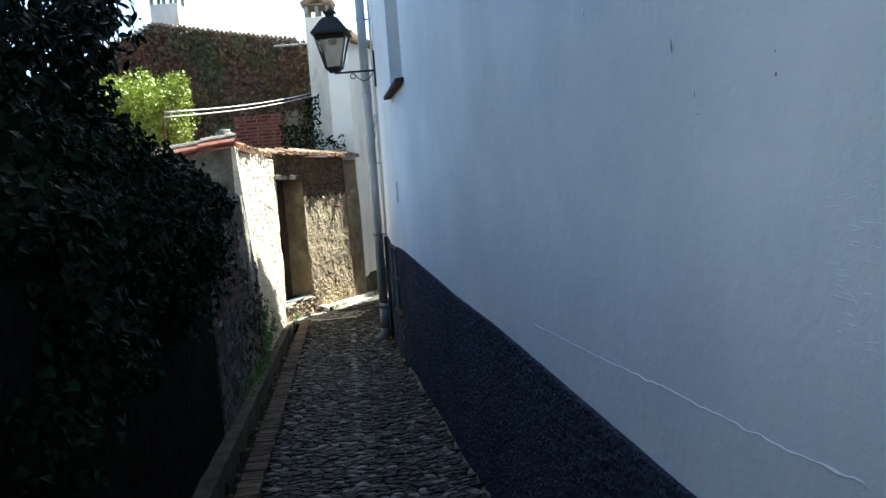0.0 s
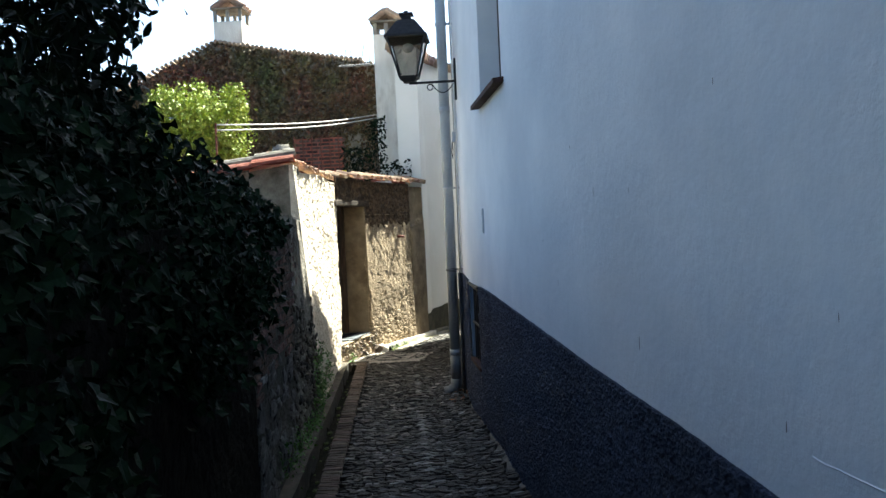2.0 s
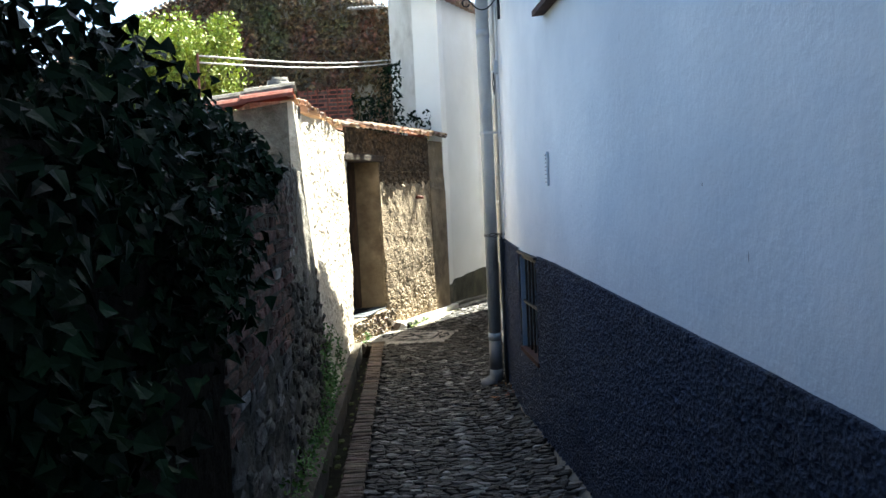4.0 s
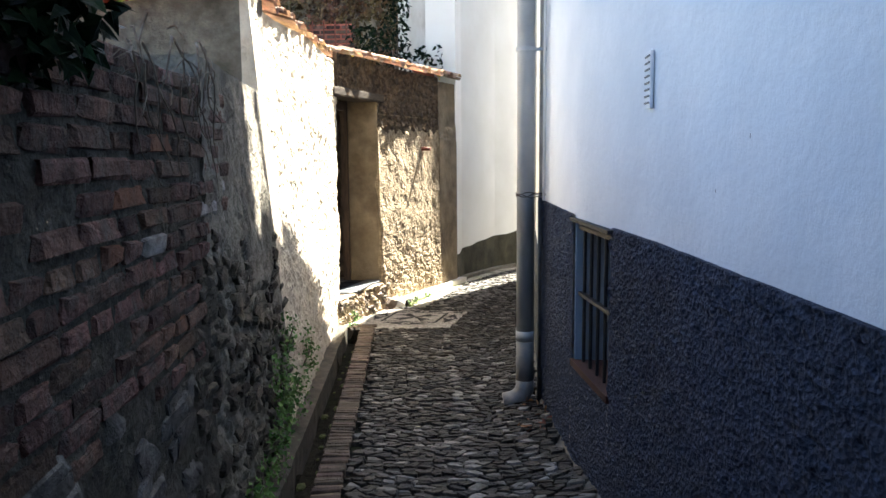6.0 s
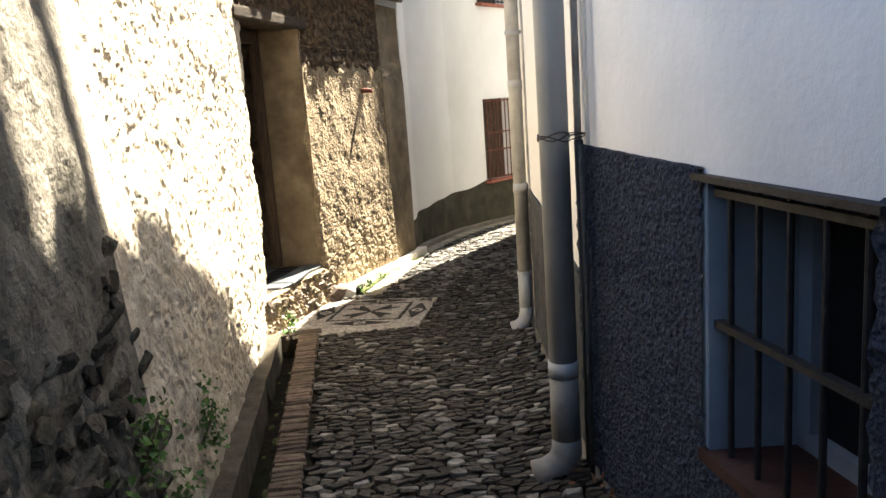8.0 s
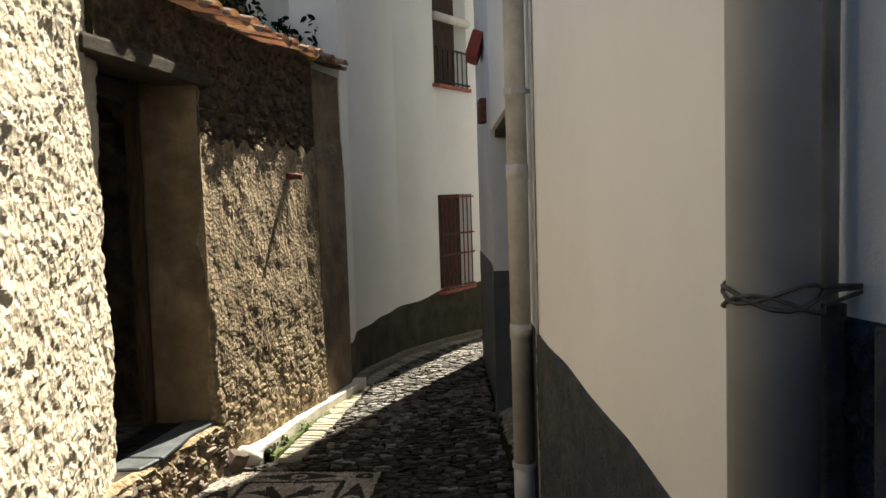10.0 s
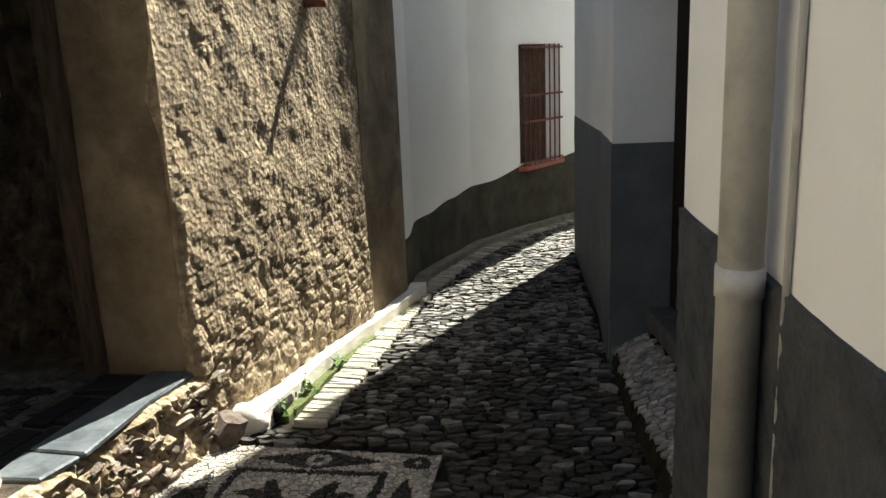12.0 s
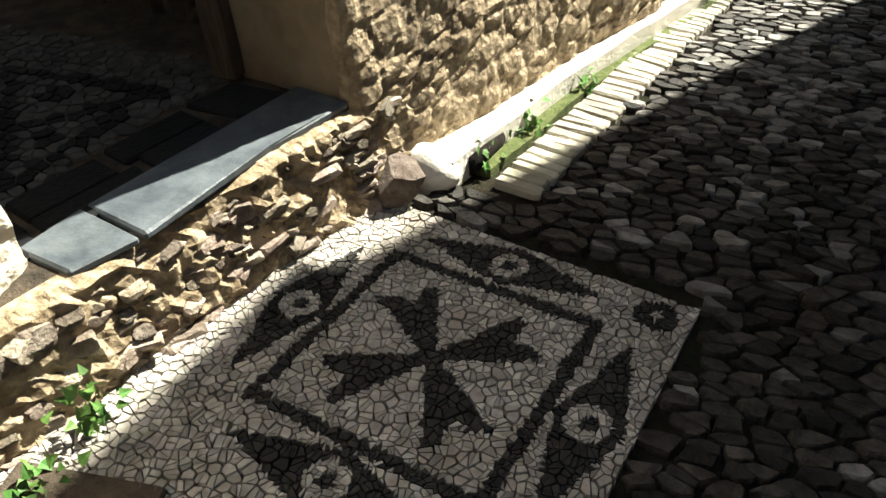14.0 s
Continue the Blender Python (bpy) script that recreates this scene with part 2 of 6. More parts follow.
CHIM = material("stained_chimney_plaster", (0.60, 0.56, 0.49), (0.72, 0.69, 0.63), 5, 0.9, 0.5, 40, (0.20, 0.16, 0.12), 1.6, 0.8, stretch=(1, 1, 0.35))
GLASS = bpy.data.materials.new("lantern_glass")
GLASS.use_nodes = True
_g = GLASS.node_tree.nodes["Principled BSDF"]
_g.inputs["Transmission Weight"].default_value, _g.inputs["Roughness"].default_value, _g.inputs["IOR"].default_value = 1.0, 0.02, 1.06
_g.inputs["Base Color"].default_value = (0.95, 0.93, 0.88, 1)
# opaque pane: the unlit room behind it is put into its near-black colour
PANE = bpy.data.materials.new("window_glass")
PANE.use_nodes = True
_g = PANE.node_tree.nodes["Principled BSDF"]
_g.inputs["Base Color"].default_value, _g.inputs["Roughness"].default_value = (0.01, 0.011, 0.012, 1), 0.12
_g.inputs["Specular IOR Level"].default_value = 0.12


# ---- mesh helpers ----
def mesh_ob(name, bm, mat, parent=None, smooth=False):
    me = bpy.data.meshes.new(name)
    bm.to_mesh(me)
    bm.free()
    me.materials.append(mat)
    if smooth:
        me.shade_smooth()
    ob = new(name, me)
    if parent:
        ob.parent = parent
    return ob


def part(name, bm, mat, parent, label="", smooth=False):
    ob = mesh_ob(name, bm, mat, parent, smooth)
    return tagged(ob, label) if label else ob


def structure(name, bm, mat, label, category, smooth=False):
    return tagged(mesh_ob(name, bm, mat, None, smooth), label, category, "", "structure")


def thing(name, label, category, group="", at=(0, 0, 0)):
    ob = new(name)
    ob.location = at
    ob.empty_display_size = 0.1
    return tagged(ob, label, category, group)


def prism(bm, ring, z0, z1):
    """An upright block over a counter-clockwise ring of (x, y); z0 and z1 numbers or one value a corner."""
    n = len(ring)
    lo = z0 if isinstance(z0, (list, tuple)) else [z0] * n
    hi = z1 if isinstance(z1, (list, tuple)) else [z1] * n
    a = [bm.verts.new((x, y, z)) for (x, y), z in zip(ring, lo)]
    b = [bm.verts.new((x, y, z)) for (x, y), z in zip(ring, hi)]
    bm.faces.new(a[::-1])
    bm.faces.new(b)
    for i in range(n):
        j = (i + 1) % n
        bm.faces.new((a[i], a[j], b[j], b[i]))
    return bm


def box(bm, c, s, m=None, bevel=0.0):
    """A block with centre c and size s, turned by m, edges rounded by bevel."""
    r = bmesh.ops.create_cube(bm, size=1.0, matrix=(m or Matrix.Translation(c)) @ Matrix.Diagonal((*s, 1)))
    if bevel:
        es = {e for v in r["verts"] for e in v.link_edges}
        bmesh.ops.bevel(bm, geom=list(es), offset=bevel, segments=2, affect="EDGES", profile=0.6)
    return bm


def tube(bm, pts, r, seg=10):
    """A round bar along points, with closed ends."""
    pts = [Vector(p) for p in pts]
    rad = r if isinstance(r, (list, tuple)) else [r] * len(pts)
    rings, up = [], None
    for i, p in enumerate(pts):
        d = (pts[min(i + 1, len(pts) - 1)] - pts[max(i - 1, 0)]).normalized()
        if up is None:
            up = d.orthogonal().normalized()
        up = (up - d * up.dot(d)).normalized()
        s = d.cross(up)
        rings.append([bm.verts.new(p + (up * math.cos(k * math.tau / seg) + s * math.sin(k * math.tau / seg)) * rad[i]) for k in range(seg)])
    for a, b in zip(rings, rings[1:]):
        for k in range(seg):
            bm.faces.new((a[k], a[(k + 1) % seg], b[(k + 1) % seg], b[k]))
    bm.faces.new(rings[0][::-1])
    bm.faces.new(rings[-1])
    return bm


def B():
    return bmesh.new()


def lerp(tab, y):
    """Linear reading of a table of (y, value)."""
    if y <= tab[0][0]:
        (y0, v0), (y1, v1) = tab[0], tab[1]
    elif y >= tab[-1][0]:
        (y0, v0), (y1, v1) = tab[-2], tab[-1]
    else:
        for (y0, v0), (y1, v1) in zip(tab, tab[1:]):
            if y0 <= y <= y1:
                break
    return v0 + (v1 - v0) * (y - y0) / (y1 - y0)


def ground_z(y):
    return -0.05 - 0.04 * min(max(y, -6), 25)


# plan of the lane: x of each line by y
A_TAB = [(-6, 1.95), (0, 0.85), (1.75, 0.53), (4.6, 0.04), (7.6, -0.40), (8.67, -0.58), (9.78, -0.69)]
def wall_a(y): return lerp(A_TAB, y)
def left_wall(y): return -1.54 - 0.131 * (y - 4.45)
def chan_r(y): return -1.32 - 0.131 * (y - 4.45)
FACADE = ((-2.53, 12.40), (-2.30, 13.34), (-1.60, 15.55))
D_TAB = [(15.5, -1.61), (16.1, -1.56), (17.3, -1.10), (18.1, -0.58), (18.6, -0.17), (19.6, 0.72), (22, 3.0)]
C_TAB = [(14.22, -0.50), (15.04, -0.40), (17.0, -0.245), (18.2, 0.50), (19.2, 1.2), (22, 3.6)]
RIGHT_TAB = A_TAB + [(12.55, -0.645), (12.9, -0.57), (13.7, -0.54), (14.6, -0.43), (15.04, -0.40), (17.0, -0.245), (18.2, 0.50), (19.2, 1.2), (22, 3.6)]
EDGE_TAB = [(13.45, -1.86), (14.73, -1.62), (15.7, -1.44), (16.6, -1.16), (17.5, -0.76), (18.2, -0.30), (19.0, 0.40), (22, 3.25)]
def spine(y): return -0.75 - 0.12 * (y - 5.8)
MOSAIC = (Vector((-1.476, 12.27)), Vector((-1.34, 13.22)), Vector((-2.22, 13.385)), Vector((-2.41, 12.45)))

PEBBLED = (MOSAIC[0], MOSAIC[1], Vector((-2.325, 13.40)), Vector((-2.60, 12.20)))


def fbm(p, o=4):
    return noise.fractal(p, 1.0, 2.0, o)


def stones_relief(p, size, flat=0.35):
    """Rounded-stone relief, 0 in the joints to 1 on the faces."""
    d = noise.voronoi(p / size)[0]
    return min(1.0, max(0.0, (d[1] - d[0]) / flat))


def rough_wall(name, corners, z0, z1, mat, label, category, disp, step=0.022, thick=0.35, nrm=None):
    """An upright wall between two plan points with a real relief: disp(point, u, v) metres along its normal; a solid core behind it."""
    (x0, y0), (x1, y1) = corners
    along = Vector((x1 - x0, y1 - y0, 0))
    ln = along.length
    along.normalize()
    nv = nrm or Vector((along.y, -along.x, 0))
    nu, nz = max(2, int(ln / step)), max(2, int((z1 - z0) / step))
    verts, faces = [], []
    for i in range(nu + 1):
        for k in range(nz + 1):
            p = Vector((x0, y0, z0)) + along * (ln * i / nu) + Vector((0, 0, (z1 - z0) * k / nz))
            e = min(i, nu - i, nz - k)
            q = p + nv * (disp(p, i / nu, k / nz) * min(1.0, 0.35 + 0.25 * e))
            verts.append(q)
    for i in range(nu):
        for k in range(nz):
            a = i * (nz + 1) + k
            faces.append((a, a + nz + 1, a + nz + 2, a + 1))
    base = len(verts)
    back = [Vector((x0, y0, 0)) - nv * thick, Vector((x1, y1, 0)) - nv * thick]
    for i in range(nu + 1):
        for z in (z0, z1):
            p = back[0].lerp(back[1], i / nu)
            verts.append(Vector((p.x, p.y, z)))
    for i in range(nu):
        a = base + 2 * i
        faces.append((a, a + 1, a + 3, a + 2))
        faces.append((i * (nz + 1) + nz, (i + 1) * (nz + 1) + nz, a + 3, a + 1))
    faces.append(tuple([base, *range(0, nz + 1)][::-1] + [base + 1]))
    faces.append(tuple([base + 2 * nu + 1] + [nu * (nz + 1) + k for k in range(nz, -1, -1)] + [base + 2 * nu]))
    me = bpy.data.meshes.new(name)
    me.from_pydata([tuple(v) for v in verts], [], faces)
    me.materials.append(mat)
    ob = new(name, me)
    return tagged(ob, label, category, "", "structure")


def leaves(name, mat, pts, size, parent=None, up=0.5, out=None, shape="leaf", seed=1, droop=0.0):
    """Many small folded leaves as one mesh: pts an (n, 3) array of places; size (least, most) length."""
    rng = np.random.default_rng(seed)
    n = len(pts)
    nrm = rng.normal(size=(n, 3))
    nrm[:, 2] = np.abs(nrm[:, 2]) * (0.4 + up)
    if out is not None:
        nrm += np.asarray(out) * 1.3
    nrm /= np.linalg.norm(nrm, axis=1, keepdims=True)
    t = rng.normal(size=(n, 3))
    t[:, 2] -= droop
    t -= nrm * np.sum(t * nrm, axis=1, keepdims=True)
    t /= np.linalg.norm(t, axis=1, keepdims=True)
    s = np.cross(nrm, t)
    ln = rng.uniform(size[0], size[1], size=(n, 1))
    if shape == "leaf":
        prof = ((0, 0, 0), (0.28, 0.20, 0.05), (0.62, 0.19, 0.04), (1.0, 0.0, -0.08), (0.62, -0.19, 0.04), (0.28, -0.20, 0.05), (0.45, 0.0, -0.02))
        fc = ((0, 6, 1), (1, 6, 2), (2, 6, 3), (3, 6, 4), (4, 6, 5), (5, 6, 0))
    elif shape == "ivy":
        prof = ((0, 0, 0), (0.12, 0.42, 0.05), (0.5, 0.24, 0.03), (1.0, 0, -0.08), (0.5, -0.24, 0.03), (0.12, -0.42, 0.05), (0.35, 0, -0.02))
        fc = ((0, 6, 1), (1, 6, 2), (2, 6, 3), (3, 6, 4), (4, 6, 5), (5, 6, 0))
    else:
        prof = ((0, 0, 0), (0.5, 0.3, 0.06), (1.0, 0, -0.06), (0.5, -0.3, 0.06))
        fc = ((0, 2, 1), (0, 3, 2))
    k = len(prof)
    v = np.stack([pts + ln * (a * t + b * s + c * nrm) for a, b, c in prof], axis=1).reshape(-1, 3)
    f = (np.arange(n)[:, None, None] * k + np.array(fc)[None]).reshape(-1, 3)
    me = bpy.data.meshes.new(name)
    me.from_pydata(v.tolist(), [], f.tolist())
    me.materials.append(mat)
    ob = new(name, me)
    ob["kind"] = "stuff"
    if parent:
        ob.parent = parent
    return ob


# ---- ground ----
def build_ground():
    ys = [-200, -6] + [i * 0.5 for i in range(-10, 25)] + [12.2, 12.21, 12.5, 13, 13.5] + [14 + 0.5 * i for i in range(0, 23)] + [26, 200]
    verts, faces = [], []
    for y in ys:
        g, yc = ground_z(y), min(max(y, -6), 12.2)
        d = 0.14 if y <= 12.2 else 0.0
        cr = chan_r(yc)
        for x, z in ((-200, g), (cr - 0.5, g), (cr - 0.135, g), (cr - 0.125, g - d), (cr - 0.01, g - d), (cr, g), (cr + 1.0, g), (200, g)):
            verts.append((x, y, z - 0.012))
    for i in range(len(ys) - 1):
        for k in range(7):
            a = i * 8 + k
            faces.append((a, a + 1, a + 9, a + 8))
    me = bpy.data.meshes.new("ground")
    me.from_pydata(verts, [], faces)
    me.materials.append(GROUND)
    tagged(new("ground", me), "dark packed earth and mortar under the lane stones", "ground", "", "structure")


build_ground()


# ---- houses on the bright side ----
def strip(bm, fx, y0, y1, z0, z1, thick, steps=1):
    """Wall pieces along x = fx(y), thickness behind it."""
    for i in range(steps):
        a, b = y0 + (y1 - y0) * i / steps, y0 + (y1 - y0) * (i + 1) / steps
        prism(bm, [(fx(a), a), (fx(a) + thick, a), (fx(b) + thick, b), (fx(b), b)], z0, z1)


def dado(name, fx, y0, y1, bottom, top, mat, label, amp=0.009, proud=0.014, step=0.02):
    """A roughcast base course with real grain, standing proud of the wall."""
    n = max(2, int((y1 - y0) / step))
    verts, faces, m = [], [], 60
    for i in range(n + 1):
        y = y0 + (y1 - y0) * i / n
        for k in range(m + 1):
            z = bottom(y) + (top(y) - bottom(y)) * k / m
            x = fx(y) - proud - amp * (noise.noise(Vector((y * 33, z * 33, 3))) + 0.6 * noise.noise(Vector((y * 70, z * 70, 9)))) - 0.01 * fbm(Vector((y, z, 5)))
            verts.append((x, y, z + 0.008 * fbm(Vector((y * 6, 2, 0))) * (k == m)))
        verts.append((fx(y) + 0.005, y, top(y) + 0.004))
    w = m + 2
    for i in range(n):
        for k in range(w - 1):
            a = i * w + k
            faces.append((a, a + 1, a + w + 1, a + w))
    me = bpy.data.meshes.new(name)
    me.from_pydata(verts, [], faces)
    me.materials.append(mat)
    return tagged(new(name, me), label, "wall base", "", "structure")


def roof(bm, fx, y0, y1, z, over, depth, rise):
    """A pitched tile roof slab that rises away from the lane."""
    n = max(1, int((y1 - y0) / 2))
    for i in range(n):
        a, b = y0 + (y1 - y0) * i / n, y0 + (y1 - y0) * (i + 1) / n
        ring = [(fx(a) - over, a), (fx(a) + depth, a), (fx(b) + depth, b), (fx(b) - over, b)]
        prism(bm, ring, [z, z + rise, z + rise, z], [z + 0.09, z + rise + 0.09, z + rise + 0.09, z + 0.09])


W1, W2 = (6.52, 7.56, 2.32, 3.72), (8.08, 8.67, 0.125, 0.83)      # upper and lower openings: y0 y1 z0 z1
bm = B()
# upper part is unseen; its 9 m height is added to shade the garden wall
strip(bm, wall_a, -6, 0, -0.3, 9.0, 0.4)
strip(bm, wall_a, 0, 1.75, -0.5, 9.0, 0.4, 2)
strip(bm, wall_a, 1.75, 4.6, -0.6, 9.0, 0.4, 2)
strip(bm, wall_a, 4.6, W1[0], -0.6, 9.0, 0.4, 2)
strip(bm, wall_a, W1[0], W1[1], -0.6, W1[2], 0.4)
strip(bm, wall_a, W1[0], W1[1], W1[3], 9.0, 0.4)
strip(bm, wall_a, W1[1], W2[0], -0.7, 9.0, 0.4)
strip(bm, wall_a, W2[0], W2[1], -0.7, W2[2], 0.4)
strip(bm, wall_a, W2[0], W2[1], W2[3], 9.0, 0.4)
strip(bm, wall_a, W2[1], 9.78, -0.7, 9.0, 0.4)
bmesh.ops.remove_doubles(bm, verts=bm.verts[:], dist=0.0005)
structure("wall_house_near", bm, WHITE, "tall white limewashed house wall with scuffs and hairline cracks", "wall")
bm = B()
prism(bm, [(2.35, -6), (8, -6), (8, 9.78), (-0.25, 9.78), (1.25, 0)], -0.7, 0.0)
for ring in ([(7.6, -6), (8, -6), (8, 9.78), (7.6, 9.78)], [(2.4, -6), (7.6, -6), (7.6, -5.7), (2.35, -5.7)]):
    prism(bm, ring, 0.0, 9.0)
prism(bm, [(2.35, -6), (8, -6), (8, 9.78), (-0.25, 9.78), (1.25, 0)], 8.6, 8.9)
structure("house_near_core", bm, DARKIN, "near-black lining standing for the unlit inside of the white house", "wall")
def kink_a(y): return lerp([(-6, 0.55), (1.8, 0.69), (3.6, 0.775), (5.0, 0.805), (7.5, 0.845), (9.8, 0.86)], y)
def ground_r(y): return ground_z(y) - 0.05
dado("baseboard_a", wall_a, -2, W2[0], ground_r, kink_a, DADO, "dark blue-grey roughcast base of the white house wall", 0.012)
dado("baseboard_b", wall_a, W2[0], W2[1], ground_r, lambda y: W2[2] - 0.005, DADO, "dark blue-grey roughcast base below the barred window", step=0.03)
dado("baseboard_c", wall_a, W2[1], 9.77, ground_r, kink_a, DADO, "dark blue-grey roughcast base beside the drainpipe", 0.012)
B_TAB = [(9.78, -0.685), (12.56, -0.645)]
def wall_b(y): return lerp(B_TAB, y)
bm = B()
strip(bm, wall_b, 9.78, 11.5, -0.8, 8.0, 0.4)
strip(bm, wall_b, 11.5, 12.56, -0.8, 4.84, 0.4)
prism(bm, [(-0.28, 11.2), (4.3, 11.2), (4.3, 11.5), (-0.28, 11.5)], 4.0, 8.0)
def wall_bc(y): return lerp([(12.56, -0.645), (14.22, -0.50)], y)
strip(bm, wall_bc, 12.56, 14.22, 1.47, 5.09, 0.4)
prism(bm, [(-0.24, 12.56), (3, 12.56), (3, 12.9), (-0.24, 12.9)], -0.8, 1.47)
structure("wall_house_middle", bm, WARM, "warm white limewashed house wall beside the two drainpipes", "wall")
dado("baseboard_d", wall_b, 9.79, 12.55, lambda y: ground_z(y) - 0.06, lambda y: lerp([(9.8, 0.33), (11.0, 0.41), (11.95, 0.455)], y) + 0.006 * math.sin(y * 9), DADO_B, "worn grey cement base of the warm white wall", 0.005, 0.012)
bm = B()
def wall_c(y): return lerp(C_TAB, y)
strip(bm, wall_c, 14.22, 15.04, -0.9, 5.05, 0.5, 2)
strip(bm, wall_c, 15.04, 17.0, -0.9, 5.05, 0.5, 3)
strip(bm, wall_c, 17.0, 19.2, -1.0, 5.15, 0.5, 4)
strip(bm, wall_c, 19.2, 22, -1.2, 5.15, 0.5, 2)
prism(bm, [(-0.01, 14.22), (3, 14.22), (3, 14.6), (-0.01, 14.6)], -0.8, 5.0)
structure("wall_house_corner", bm, WHITE, "white house wall bending round the corner of the lane", "wall")
dado("baseboard_e", wall_c, 14.21, 17.02, lambda y: ground_z(y) - 0.06, lambda y: 0.48 - 0.02 * (y - 14.2), DADO_C, "smooth dark slate-grey painted wall base", 0.001, 0.006, 0.08)
bm = B()
prism(bm, [(-0.505, 14.212), (-0.2, 14.212), (-0.2, 14.22), (-0.505, 14.22)], -0.8, 0.48)
structure("baseboard_f", bm, DADO_C, "smooth slate-grey painted base of the recess wall", "wall base")
bm = B()
roof(bm, wall_a, -6, 9.7, 9.0, 0.25, 5, 1.6)
roof(bm, wall_b, 9.78, 11.5, 8.0, 0.06, 5, 1.6)
roof(bm, wall_b, 11.51, 12.56, 4.84, 0.1, 5, 1.4)
roof(bm, wall_bc, 12.57, 14.2, 5.10, 0.1, 5, 1.4)
roof(bm, wall_c, 14.25, 17.0, 5.06, 0.1, 5, 1.4)
structure("roof_right", bm, TILE_J, "clay tiled roofs of the white houses", "roof")

# out of view behind the start; added to hold back light from the sky
bm = B()
prism(bm, [(-6, -6.6), (4, -6.6), (4, -6.2), (-6, -6.2)], -0.3, 6.0)
structure("wall_lane_back", bm, WARM, "plain unseen wall behind the start, added to close the lane and cut sky light", "wall")

# recess with door, threshold and lintel
bm = B()
prism(bm, [(-0.20, 12.9), (-0.12, 12.9), (-0.12, 14.21), (-0.20, 14.21)], -0.36, 1.47)
door = tagged(mesh_ob("door_1", bm, DARKIN), "dark old wooden door deep in the recess, blackened further for the shade there", "door", "", "structure")
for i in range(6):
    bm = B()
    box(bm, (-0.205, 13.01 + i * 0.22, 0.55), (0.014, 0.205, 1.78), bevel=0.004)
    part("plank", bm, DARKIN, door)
bm = B()
box(bm, (-0.27, 13.5, -0.37), (0.13, 1.36, 0.10), bevel=0.015)
structure("door_step", bm, DADO_B, "worn stone step under the dark door", "step")
bm = B()
prism(bm, [(-0.62, 12.6), (-0.2, 12.6), (-0.2, 14.2), (-0.47, 14.2)], 1.425, 1.468)
structure("door_lintel", bm, WOOD_L, "brown wooden lintel board over the recess", "lintel")

# cement fillet along the foot of the right-hand walls
bm = B()
for i in range(42):
    a, b = 3.0 + i * 0.22, 3.0 + (i + 1) * 0.22
    def fr(y): return lerp(RIGHT_TAB, y)
    wa, wb = 0.05 + 0.03 * noise.noise(Vector((a * 2, 0, 0))), 0.05 + 0.03 * noise.noise(Vector((b * 2, 0, 0)))
    prism(bm, [(fr(a) - wa, a), (fr(a) + 0.03, a), (fr(b) + 0.03, b), (fr(b) - wb, b)],
          -0.9, [ground_z(a) + 0.012, ground_z(a) + 0.075, ground_z(b) + 0.075, ground_z(b) + 0.012])
structure("trim_fillet", bm, CONC, "crumbling cement fillet along the foot of the wall", "kerb")


# ---- windows of the near house ----
def upper_window():
    w = tagged(thing("window_1", "white-framed upper window with a tiled sill in the white wall", "window"), kind="structure")
    y0, y1, z0, z1 = W1
    def x(y): return wall_a(y)
    bm = B()
    for i in range(4):
        a, b = y0 - 0.09 + (y1 - y0 + 0.18) * i / 4, y0 - 0.09 + (y1 - y0 + 0.18) * (i + 1) / 4 - 0.004
        prism(bm, [(x(a) - 0.07, a), (x(a) + 0.2, a), (x(b) + 0.2, b), (x(b) - 0.07, b)], [z0 - 0.02, z0 + 0.0, z0 + 0.0, z0 - 0.02], [z0 + 0.012, z0 + 0.035, z0 + 0.035, z0 + 0.012])
    part("window_sill", bm, SILL, w, "red clay tile sill")
    bm = B()
    for a, b, c, d in ((y0, y0 + 0.06, z0, z1), (y1 - 0.06, y1, z0, z1), (y0, y1, z0 + 0.03, z0 + 0.1), (y0, y1, z1 - 0.06, z1), ((y0 + y1) / 2 - 0.03, (y0 + y1) / 2 + 0.03, z0, z1)):
        prism(bm, [(x(a) + 0.16, a), (x(a) + 0.21, a), (x(b) + 0.21, b), (x(b) + 0.16, b)], c, d)
    part("window_frame", bm, WOOD_D, w, "dark wooden frame")
    bm = B()
    prism(bm, [(x(y0) + 0.185, y0), (x(y0) + 0.192, y0), (x(y1) + 0.192, y1), (x(y1) + 0.185, y1)], z0 + 0.05, z1)
    part("pane", bm, PANE, w)


